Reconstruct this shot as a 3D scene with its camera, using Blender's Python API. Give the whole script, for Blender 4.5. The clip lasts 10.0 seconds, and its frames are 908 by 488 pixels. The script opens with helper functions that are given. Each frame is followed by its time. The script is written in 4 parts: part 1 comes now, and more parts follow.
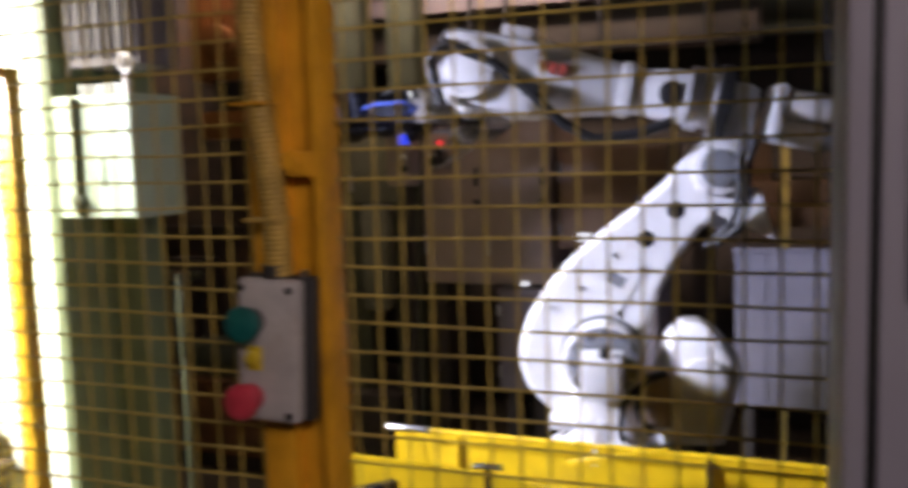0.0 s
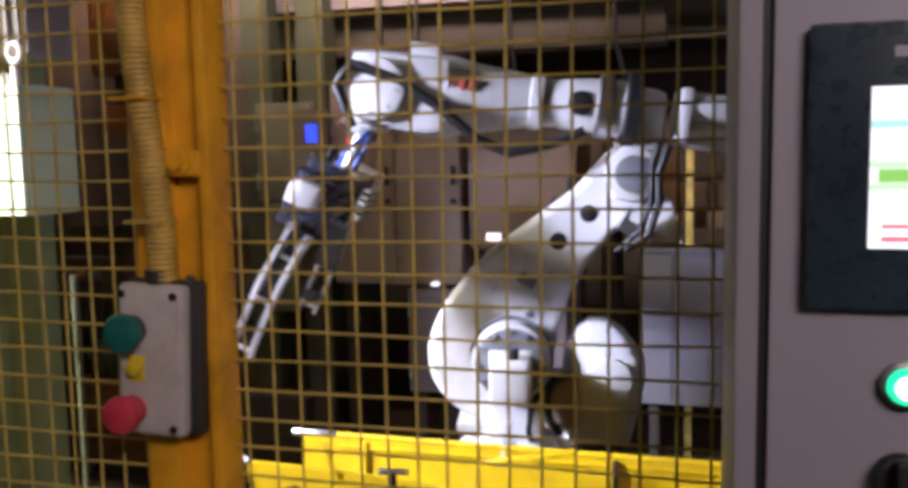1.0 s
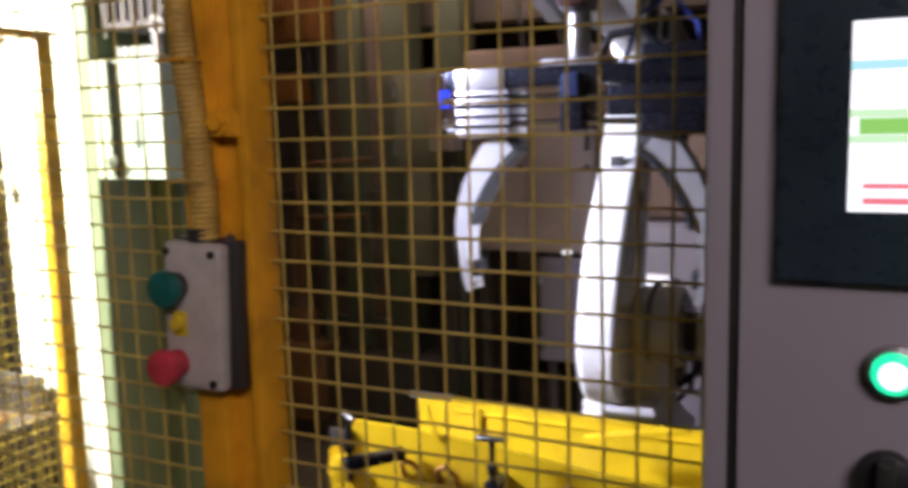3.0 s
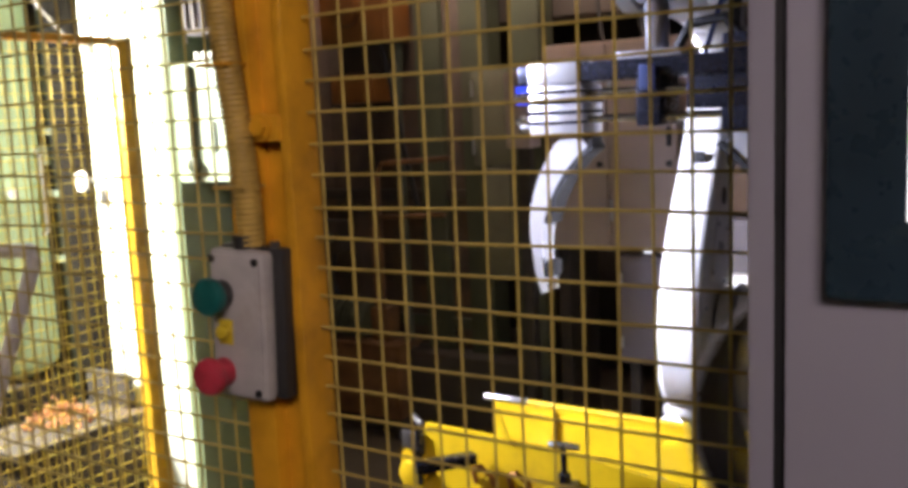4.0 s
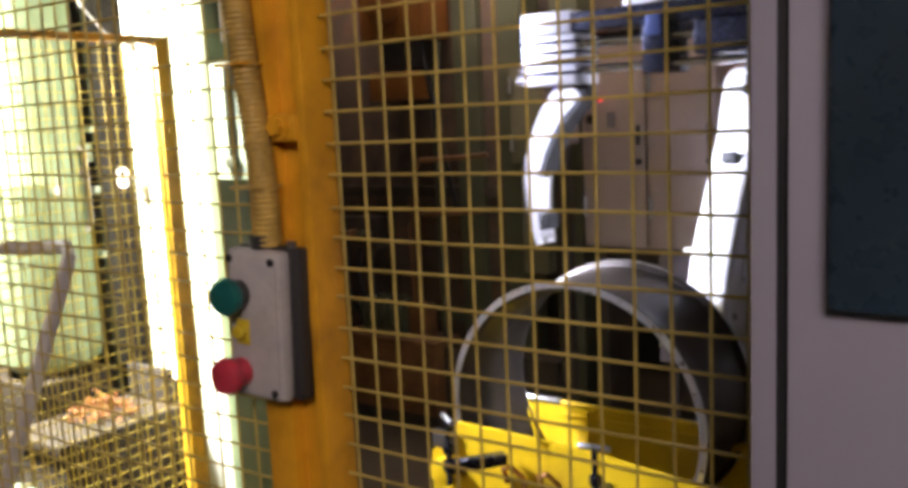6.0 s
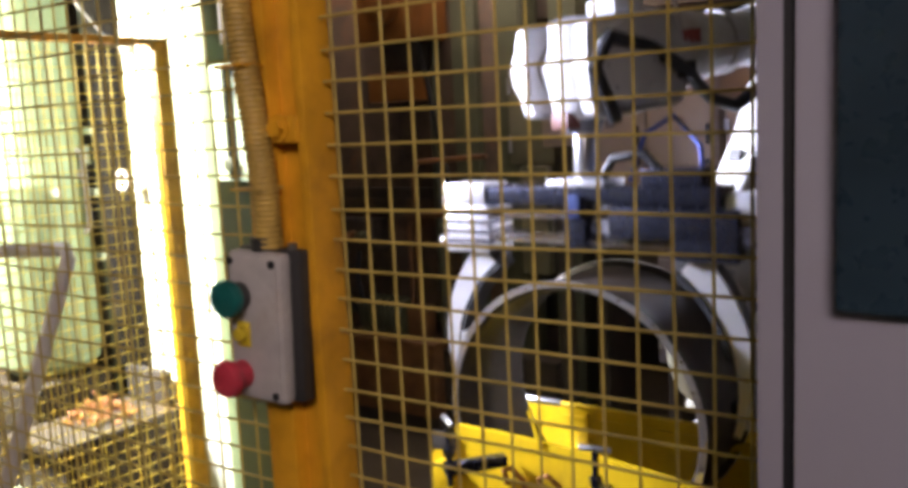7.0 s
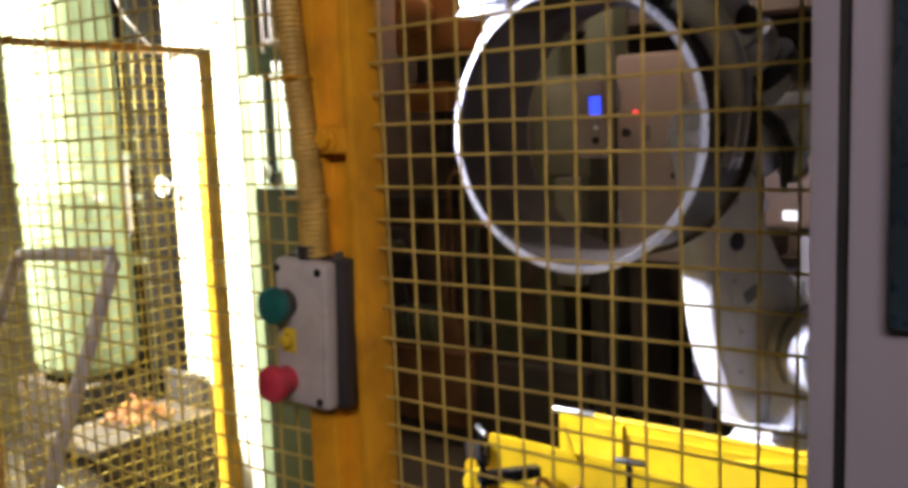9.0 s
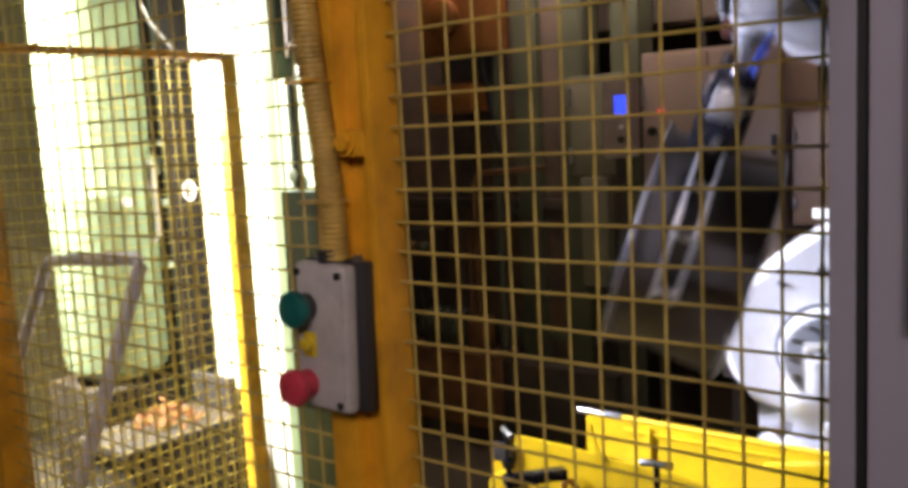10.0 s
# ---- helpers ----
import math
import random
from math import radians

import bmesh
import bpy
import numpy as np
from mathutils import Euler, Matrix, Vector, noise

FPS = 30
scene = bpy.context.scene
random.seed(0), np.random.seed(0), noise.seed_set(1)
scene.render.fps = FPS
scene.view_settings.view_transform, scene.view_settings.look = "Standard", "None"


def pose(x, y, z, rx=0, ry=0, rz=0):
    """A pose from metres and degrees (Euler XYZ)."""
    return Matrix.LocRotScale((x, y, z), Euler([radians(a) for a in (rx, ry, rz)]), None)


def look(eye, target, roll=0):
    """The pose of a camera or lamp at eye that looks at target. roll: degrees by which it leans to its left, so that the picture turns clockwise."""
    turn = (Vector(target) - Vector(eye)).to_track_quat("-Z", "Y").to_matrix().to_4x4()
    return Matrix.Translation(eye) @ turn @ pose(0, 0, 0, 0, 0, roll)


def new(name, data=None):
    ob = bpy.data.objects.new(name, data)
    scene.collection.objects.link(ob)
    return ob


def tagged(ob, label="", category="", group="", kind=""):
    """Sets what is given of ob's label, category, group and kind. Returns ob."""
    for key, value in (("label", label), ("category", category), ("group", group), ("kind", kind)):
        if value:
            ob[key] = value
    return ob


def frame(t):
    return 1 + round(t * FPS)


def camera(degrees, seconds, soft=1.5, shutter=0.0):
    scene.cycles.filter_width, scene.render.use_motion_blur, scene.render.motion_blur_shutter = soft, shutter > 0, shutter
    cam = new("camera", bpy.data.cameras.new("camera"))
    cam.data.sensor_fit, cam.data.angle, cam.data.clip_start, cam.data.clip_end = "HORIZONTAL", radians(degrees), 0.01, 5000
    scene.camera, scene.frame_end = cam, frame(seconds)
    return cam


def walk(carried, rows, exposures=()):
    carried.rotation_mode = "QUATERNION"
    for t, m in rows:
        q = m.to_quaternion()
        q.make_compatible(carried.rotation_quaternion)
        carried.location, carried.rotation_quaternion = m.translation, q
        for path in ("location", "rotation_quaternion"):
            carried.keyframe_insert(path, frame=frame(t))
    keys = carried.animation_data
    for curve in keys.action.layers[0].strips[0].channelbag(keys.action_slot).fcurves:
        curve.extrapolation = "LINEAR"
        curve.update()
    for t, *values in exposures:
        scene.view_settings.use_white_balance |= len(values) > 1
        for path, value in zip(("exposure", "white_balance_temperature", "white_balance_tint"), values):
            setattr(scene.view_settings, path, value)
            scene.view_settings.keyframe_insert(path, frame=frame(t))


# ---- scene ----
cam = camera(53.95, 10.0, soft=4.1, shutter=0.8)
# seconds, x, y, z, then the turns about x, y and z
PATH = [
    (0, 0.5190, -0.9840, 1.4980, 84.030, 1.780, 20.913),
    (0.5, 0.5409, -0.9395, 1.4972, 83.445, 1.433, 16.128),
    (1, 0.5297, -0.9444, 1.5000, 83.788, 1.115, 15.567),
    (1.5, 0.5120, -0.9612, 1.5007, 83.780, 1.195, 15.979),
    (2, 0.5150, -0.9537, 1.4975, 83.278, 1.192, 17.029),
    (2.5, 0.5660, -0.9121, 1.4891, 82.422, 1.195, 19.762),
    (3, 0.6632, -0.8553, 1.4857, 82.027, 1.530, 26.518),
    (4.5, 0.6890, -0.7794, 1.4900, 81.970, 2.704, 33.276),
    (5, 0.7009, -0.7702, 1.4909, 81.857, 2.524, 34.841),
    (5.5, 0.7020, -0.7625, 1.4905, 81.870, 2.710, 35.050),
    (7, 0.6960, -0.7625, 1.4906, 81.975, 2.896, 34.880),
    (7.5, 0.6979, -0.7625, 1.4913, 81.956, 2.831, 34.855),
    (8, 0.6932, -0.7649, 1.4898, 81.733, 2.588, 35.287),
    (8.5, 0.6896, -0.7781, 1.4917, 82.343, 2.354, 35.307),
    (9, 0.6918, -0.7818, 1.4947, 82.680, 2.274, 36.959),
    (9.5, 0.6979, -0.7799, 1.4973, 82.702, 2.410, 37.934),
    (10, 0.6959, -0.7710, 1.4950, 82.826, 3.023, 38.671),
]
walk(cam, [(t, pose(x, y, z, rx, ry, rz)) for t, x, y, z, rx, ry, rz in PATH],
     [(0.0, -0.38, 6500, 16.0), (0.5, -0.16, 6500, 16.0), (2.0, 0.06, 6500, 16.0), (3.0, -0.18, 6500, 16.0), (4.5, 0.1, 6500, 14.0), (5.5, 0.18, 6500, 14.0), (7.5, 0.12, 6500, 14.0), (8.5, 0.04, 6500, 14.0), (9.0, 0.10, 6500, 14.0), (10.0, 0.0, 6500, 14.0)])

# ---- light ----
world = bpy.data.worlds.new("world")
scene.world = world
world.use_nodes = True
world.node_tree.nodes["Background"].inputs[0].default_value = (0.5, 0.6, 0.8, 1)
world.node_tree.nodes["Background"].inputs[1].default_value = 0.08


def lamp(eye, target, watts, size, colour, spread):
    data = bpy.data.lights.new("added_lamp", "AREA")
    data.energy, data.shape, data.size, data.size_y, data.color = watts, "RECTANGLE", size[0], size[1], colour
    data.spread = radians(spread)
    ob = new("added_lamp", data)
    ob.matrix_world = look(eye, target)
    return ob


# Unseen lamps: first two follow the light from the left, last two are added fill.
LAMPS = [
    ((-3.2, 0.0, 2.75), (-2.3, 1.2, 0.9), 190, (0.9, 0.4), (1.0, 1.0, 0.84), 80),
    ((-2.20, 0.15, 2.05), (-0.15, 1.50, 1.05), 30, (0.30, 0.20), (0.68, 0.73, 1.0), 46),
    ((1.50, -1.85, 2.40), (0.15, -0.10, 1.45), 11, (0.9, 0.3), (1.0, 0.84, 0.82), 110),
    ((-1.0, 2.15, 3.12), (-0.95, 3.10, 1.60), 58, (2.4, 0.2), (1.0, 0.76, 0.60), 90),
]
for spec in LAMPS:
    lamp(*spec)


# ---- materials ----
def mat(name, colour, rough=0.5, metal=0.0, dark=0.6, scale=9.0, fine=90.0, bump=0.15, dirt=None, amount=0.35, coat=0.0):
    """A painted or bare surface: base colour varied at two scales, stains of another colour, fine relief."""
    m = bpy.data.materials.new(name)
    m.use_nodes = True
    n, links = m.node_tree.nodes, m.node_tree.links
    b = n["Principled BSDF"]
    b.inputs["Metallic"].default_value = metal
    b.inputs["Coat Weight"].default_value = coat
    tc = n.new("ShaderNodeTexCoord")
    big, small, grime = n.new("ShaderNodeTexNoise"), n.new("ShaderNodeTexNoise"), n.new("ShaderNodeTexNoise")
    for node, s, d in ((big, scale, 4), (small, fine, 3), (grime, scale * 0.45, 8)):
        node.inputs["Scale"].default_value, node.inputs["Detail"].default_value = s, d
        links.new(tc.outputs["Object"], node.inputs["Vector"])
    grime.inputs["Roughness"].default_value = 0.7
    mix = n.new("ShaderNodeMix")
    mix.data_type = "RGBA"
    mix.inputs["A"].default_value = (*[c * dark for c in colour], 1)
    mix.inputs["B"].default_value = (*colour, 1)
    ramp = n.new("ShaderNodeValToRGB")
    ramp.color_ramp.elements[0].position, ramp.color_ramp.elements[1].position = 0.3, 0.62
    links.new(big.outputs["Fac"], ramp.inputs["Fac"])
    links.new(ramp.outputs["Color"], mix.inputs["Factor"])
    stain = n.new("ShaderNodeMix")
    stain.data_type = "RGBA"
    stain.inputs["B"].default_value = (*(dirt or [c * 0.35 for c in colour]), 1)
    gr = n.new("ShaderNodeValToRGB")
    gr.color_ramp.elements[0].position, gr.color_ramp.elements[1].position = 0.52, 0.74
    gr.color_ramp.elements[1].color = (amount, amount, amount, 1)
    links.new(grime.outputs["Fac"], gr.inputs["Fac"])
    links.new(gr.outputs["Color"], stain.inputs["Factor"])
    links.new(mix.outputs["Result"], stain.inputs["A"])
    links.new(stain.outputs["Result"], b.inputs["Base Color"])
    ro = n.new("ShaderNodeMapRange")
    ro.inputs["To Min"].default_value, ro.inputs["To Max"].default_value = max(rough - 0.12, 0.03), min(rough + 0.14, 1)
    links.new(small.outputs["Fac"], ro.inputs["Value"])
    links.new(ro.outputs["Result"], b.inputs["Roughness"])
    if bump:
        bp = n.new("ShaderNodeBump")
        bp.inputs["Strength"].default_value, bp.inputs["Distance"].default_value = bump, 0.002
        links.new(small.outputs["Fac"], bp.inputs["Height"])
        links.new(bp.outputs["Normal"], b.inputs["Normal"])
    return m


def glow(name, colour, strength):
    m = bpy.data.materials.new(name)
    m.use_nodes = True
    b = m.node_tree.nodes["Principled BSDF"]
    b.inputs["Base Color"].default_value = (*[c * 0.3 for c in colour], 1)
    b.inputs["Emission Color"].default_value = (*colour, 1)
    b.inputs["Emission Strength"].default_value = strength
    b.inputs["Roughness"].default_value = 0.3
    return m


ORANGE = mat("ochre_paint", (0.70, 0.33, 0.014), 0.42, dirt=(0.16, 0.07, 0.02), amount=0.55, scale=14)
AMBER = mat("amber_paint", (0.78, 0.46, 0.03), 0.4, dirt=(0.30, 0.14, 0.02), amount=0.5, scale=14)
WIRE = mat("wire_paint", (0.54, 0.40, 0.095), 0.5, dirt=(0.14, 0.10, 0.05), amount=0.6, scale=22)
YELLOW = mat("yellow_paint", (0.74, 0.49, 0.006), 0.42, dark=0.82, dirt=(0.30, 0.17, 0.02), amount=0.65, scale=8)
BOXGREY = mat("cover_plastic", (0.44, 0.405, 0.38), 0.5, dark=0.78, dirt=(0.26, 0.20, 0.13), amount=0.6, scale=26)
DARKPLASTIC = mat("dark_plastic", (0.035, 0.033, 0.032), 0.45, bump=0.1)
BLACK = mat("black_rubber", (0.012, 0.012, 0.013), 0.5)
GREENBTN = mat("green_button", (0.004, 0.11, 0.095), 0.45, dark=0.7, dirt=(0.05, 0.07, 0.06), amount=0.5, scale=40, bump=0.05)
REDBTN = mat("red_button", (0.50, 0.035, 0.06), 0.5, dark=0.7, dirt=(0.25, 0.09, 0.09), amount=0.5, scale=40, bump=0.05)
YELBTN = mat("yellow_cap", (0.55, 0.40, 0.02), 0.35, dark=0.9, amount=0.1, bump=0)
CONDUIT = mat("conduit_plastic", (0.52, 0.34, 0.075), 0.5, dirt=(0.14, 0.08, 0.03), amount=0.4, scale=30)
CONSOLE = mat("console_paint", (0.245, 0.228, 0.27), 0.5, dark=0.94, amount=0.08, scale=5, fine=260, bump=0.06)
BEZEL = mat("bezel_plastic", (0.018, 0.034, 0.048), 0.28, bump=0.04, amount=0.1)
ROBOT = mat("robot_paint", (0.63, 0.625, 0.625), 0.38, dark=0.86, dirt=(0.33, 0.26, 0.18), amount=0.7, scale=7)
ROBOTGREY = mat("robot_grey", (0.19, 0.195, 0.21), 0.4, dark=0.8, amount=0.4)
STEEL = mat("bare_steel", (0.50, 0.50, 0.52), 0.32, 1.0, dark=0.8, scale=16, fine=160, amount=0.3)
CHROME = mat("ground_shaft", (0.85, 0.85, 0.88), 0.12, 1.0, dark=0.95, amount=0.1, bump=0.03)
ALU = mat("machined_aluminium", (0.82, 0.82, 0.84), 0.34, 0.85, dark=0.9, amount=0.2)
GUNMETAL = mat("blackened_steel", (0.065, 0.07, 0.10), 0.24, 0.85, dark=0.8, amount=0.3)
RIM = mat("rolled_steel", (0.058, 0.046, 0.038), 0.45, 0.3, dark=0.65, scale=5, fine=140, dirt=(0.11, 0.085, 0.07), amount=0.45)
RIMEDGE = mat("bright_flange", (0.74, 0.73, 0.75), 0.3, 1.0, dark=0.92, scale=6, amount=0.12)
BEIGE = mat("cabinet_beige", (0.34, 0.26, 0.22), 0.55, dark=0.88, amount=0.3, scale=4)
MAUVE = mat("cabinet_grey", (0.17, 0.145, 0.155), 0.55, dark=0.88, amount=0.3, scale=4)
CONVEYOR = mat("brown_conveyor_paint", (0.085, 0.044, 0.017), 0.55, dark=0.7, dirt=(0.05, 0.035, 0.02), amount=0.5, scale=6)
BROWNCAB = mat("brown_cabinet", (0.17, 0.10, 0.06), 0.55, dark=0.8, dirt=(0.12, 0.05, 0.02), amount=0.5, scale=6)
GREYBIN = mat("bin_sheet", (0.15, 0.14, 0.165), 0.38, dark=0.85, amount=0.3, scale=5)
PALEGREEN = mat("pale_green_paint", (0.42, 0.50, 0.38), 0.5, dark=0.85, dirt=(0.20, 0.20, 0.12), amount=0.4, scale=5)
GREENMACHINE = mat("machine_green", (0.055, 0.062, 0.035), 0.5, dark=0.6, dirt=(0.06, 0.04, 0.03), amount=0.6, scale=5)
DARKMACHINE = mat("oily_iron", (0.034, 0.026, 0.019), 0.65, 0.0, dark=0.5, dirt=(0.07, 0.035, 0.015), amount=0.6, scale=7)
RUST = mat("rusty_swarf", (0.42, 0.17, 0.05), 0.75, dark=0.5, scale=26, amount=0.5)
WHITEWALL = mat("white_limewash", (0.80, 0.82, 0.76), 0.7, dark=0.92, dirt=(0.45, 0.48, 0.38), amount=0.4, scale=3)
# For the unseen east and south walls, made pale to bounce fill light.
WALL = mat("bounce_wall", (0.46, 0.42, 0.40), 0.75, dark=0.8, amount=0.4, scale=2)
LEFTWALL = mat("brown_limewash", (0.30, 0.25, 0.14), 0.75, dark=0.85, dirt=(0.35, 0.34, 0.18), amount=0.4, scale=2)
DARKWALL = mat("dark_brown_wall", (0.045, 0.035, 0.028), 0.8, dark=0.6, amount=0.5, scale=2)
FLOOR = mat("oily_concrete", (0.085, 0.068, 0.045), 0.6, dark=0.7, dirt=(0.05, 0.04, 0.03), amount=0.6, scale=3)
# Lightened so that the unseen ceiling bounces some fill.
CEIL = mat("ceiling_sheet", (0.20, 0.19, 0.18), 0.8, dark=0.8, scale=2)
GALV = mat("white_pipe_paint", (0.62, 0.58, 0.56), 0.4, dark=0.85, dirt=(0.30, 0.20, 0.12), amount=0.5, scale=14)
BRASSY = mat("orange_machine_paint", (0.24, 0.085, 0.014), 0.5, dark=0.7, amount=0.5, scale=6)
COLGREEN = mat("column_green", (0.16, 0.20, 0.115), 0.5, dark=0.8, dirt=(0.09, 0.08, 0.05), amount=0.5, scale=5)
OILYRUST = mat("oily_rust_paint", (0.17, 0.075, 0.025), 0.6, dark=0.45, dirt=(0.05, 0.03, 0.02), amount=0.7, scale=9)
PANELGREEN = mat("grey_green_panel", (0.15, 0.145, 0.095), 0.5, dark=0.75, dirt=(0.07, 0.055, 0.03), amount=0.6, scale=6)
GUARD = mat("stained_guard_sheet", (0.075, 0.050, 0.034), 0.7, dark=0.4, dirt=(0.15, 0.065, 0.018), amount=0.8, scale=6)
RUSTRED = mat("brown_sensor", (0.12, 0.035, 0.02), 0.5, dark=0.8)
VALVEBLUE = mat("valve_blue", (0.05, 0.07, 0.17), 0.35, 0.4, dark=0.9, amount=0.15)
BROWNBED = mat("oily_brown_paint", (0.036, 0.023, 0.010), 0.75, dark=0.5, dirt=(0.09, 0.045, 0.015), amount=0.5, scale=8)
SCREENCYAN = glow("screen_cyan", (0.45, 0.85, 0.95), 1.0)
SCREENLIME = glow("screen_pale_green", (0.62, 0.93, 0.60), 1.0)
# Brighter copy of the wire paint: lamplight on the side panel put into colour.
LITWIRE = mat("lit_wire_paint", (0.86, 0.66, 0.10), 0.45, dirt=(0.30, 0.18, 0.05), amount=0.4, scale=22)
TANKGREEN = mat("tank_green", (0.33, 0.41, 0.24), 0.5, dark=0.8, dirt=(0.20, 0.20, 0.09), amount=0.5, scale=4)
REDPAINT = mat("red_marking", (0.36, 0.06, 0.04), 0.45, dark=0.9, amount=0.2)
BLUEHOSE = mat("blue_hose", (0.05, 0.09, 0.40), 0.35, dark=0.9, amount=0.1)
WHITEPLASTIC = mat("white_plastic", (0.78, 0.78, 0.78), 0.4, dark=0.95, amount=0.15)
SCREENWHITE = glow("lit_screen", (0.92, 0.95, 1.0), 1.25)
SCREENGREEN = glow("screen_green", (0.30, 0.72, 0.16), 0.9)
SCREENRED = glow("screen_red", (0.95, 0.22, 0.28), 0.9)
LAMPGREEN = glow("green_pilot_light", (0.0, 0.75, 0.36), 1.5)
LAMPCORE = glow("green_lamp_core", (0.75, 1.0, 0.85), 1.6)
LAMPBLUE = glow("blue_display", (0.04, 0.08, 1.0), 1.5)
LAMPRED = glow("red_pilot_light", (1.0, 0.05, 0.06), 1.3)
LAMPWHITE = glow("white_indicator", (0.92, 0.95, 1.0), 1.3)
# Glow for the diffusers of the added lamps, all out of view.
TUBE = glow("unseen_diffuser", (1.0, 0.97, 0.9), 3.0)


# ---- mesh helpers ----
def box(bm, lo, hi, bevel=0.0, m=None):
    made = bmesh.ops.create_cube(bm, size=1.0)["verts"]
    size = [max(h - l, 1e-4) for l, h in zip(lo, hi)]
    mid = [(h + l) / 2 for l, h in zip(lo, hi)]
    bmesh.ops.transform(bm, matrix=Matrix.Translation(mid) @ Matrix.Diagonal((*size, 1)), verts=made)
    if bevel:
        edges = {e for v in made for e in v.link_edges}
        res = bmesh.ops.bevel(bm, geom=list(edges), offset=bevel, segments=2, profile=0.6, affect="EDGES")
        made = list({v for v in made if v.is_valid} | set(res["verts"]))
    if m is not None:
        bmesh.ops.transform(bm, matrix=m, verts=made)
    return bm


def ring_frame(d):
    d = Vector(d).normalized()
    a = d.cross(Vector((0, 0, 1)) if abs(d.z) < 0.9 else Vector((0, 1, 0))).normalized()
    return a, d.cross(a).normalized()


def tube(bm, pts, radii, seg=16, caps=True):
    """A round body along points with a radius at each."""
    pts = [Vector(p) for p in pts]
    if not isinstance(radii, (list, tuple)):
        radii = [radii] * len(pts)
    rings, a = [], None
    for i, (p, r) in enumerate(zip(pts, radii)):
        d = (pts[min(i + 1, len(pts) - 1)] - pts[max(i - 1, 0)]).normalized()
        if a is None:
            a, b = ring_frame(d)
        else:
            a = (a - d * a.dot(d)).normalized()
            b = d.cross(a).normalized()
        rings.append([bm.verts.new(p + (a * math.cos(k * math.tau / seg) + b * math.sin(k * math.tau / seg)) * r) for k in range(seg)])
    for r0, r1 in zip(rings, rings[1:]):
        for k in range(seg):
            bm.faces.new((r0[k], r0[(k + 1) % seg], r1[(k + 1) % seg], r1[k]))
    if caps:
        bm.faces.new(list(reversed(rings[0])))
        bm.faces.new(rings[-1])
    return bm


def cyl(bm, p0, p1, r, seg=24, bevel=0.0):
    p0, p1 = Vector(p0), Vector(p1)
    if not bevel:
        return tube(bm, [p0, p1], r, seg)
    d = (p1 - p0).normalized() * bevel
    return tube(bm, [p0, p0 + d * 0.3, p0 + d, p1 - d, p1 - d * 0.3, p1], [r - bevel, r - bevel * 0.3, r, r, r - bevel * 0.3, r - bevel], seg)


def plate(bm, outline, depth, m=None):
    """A sheet cut to an outline in x and z, from y = 0 to y = depth."""
    front = [bm.verts.new((x, 0, z)) for x, z in outline]
    back = [bm.verts.new((x, depth, z)) for x, z in outline]
    bm.faces.new(front)
    bm.faces.new(list(reversed(back)))
    for k in range(len(front)):
        j = (k + 1) % len(front)
        bm.faces.new((front[j], front[k], back[k], back[j]))
    if m is not None:
        bmesh.ops.transform(bm, matrix=m, verts=front + back)
    return bm


def lathe(bm, profile, seg=72, closed=True):
    """Turns a profile of (radius, y) about the y axis."""
    rings = []
    for k in range(seg):
        c, s = math.cos(k * math.tau / seg), math.sin(k * math.tau / seg)
        rings.append([bm.verts.new((r * c, y, r * s)) for r, y in profile])
    n = len(profile)
    for k in range(seg):
        a, b = rings[k], rings[(k + 1) % seg]
        for i in range(n if closed else n - 1):
            j = (i + 1) % n
            bm.faces.new((a[i], a[j], b[j], b[i]))
    return bm


def mesh_object(name, bm, material, angle=38):
    bmesh.ops.recalc_face_normals(bm, faces=bm.faces[:])
    me = bpy.data.meshes.new(name)
    bm.to_mesh(me)
    bm.free()
    me.materials.append(material)
    me.polygons.foreach_set("use_smooth", [True] * len(me.polygons))
    me.set_sharp_from_angle(angle=radians(angle))
    return new(name, me)


def part(name, bm, material, parent, label="", at=None):
    ob = mesh_object(name, bm, material)
    ob.parent = parent
    if at is not None:
        ob.matrix_basis = at
    return tagged(ob, label)


def thing(name, label, category, m=None, group="", kind=""):
    ob = new(name)
    ob.empty_display_size = 0.1
    if m is not None:
        ob.matrix_basis = m
    return tagged(ob, label, category, group, kind)


def B():
    return bmesh.new()


def setting(name, bm, material, label, category):
    return tagged(mesh_object(name, bm, material), label, category, kind="structure")


# ---- the hall ----
setting("floor", box(B(), (-4.2, -3.2, -0.1), (2.6, 4.2, 0.0)), FLOOR, "oil-stained dark concrete factory floor", "floor")
setting("ceiling", box(B(), (-4.2, -3.2, 3.3), (2.6, 4.2, 3.4)), CEIL, "unseen grey sheet ceiling of the factory hall", "ceiling")
setting("wall_north", box(B(), (-4.2, 4.0, 0), (2.6, 4.2, 3.3)), DARKWALL, "dark brown wall behind the robot cell", "wall")
setting("wall_west", box(B(), (-4.2, -3.2, 0), (-4.0, 4.0, 3.3)), LEFTWALL, "brown stained factory wall", "wall")
setting("wall_east", box(B(), (2.4, -3.2, 0), (2.6, 4.0, 3.3)), WALL, "unseen plain grey wall that bounces fill light", "wall")
setting("wall_south", box(B(), (-4.0, -3.2, 0), (2.4, -3.0, 3.3)), WALL, "unseen plain grey wall that bounces fill light", "wall")

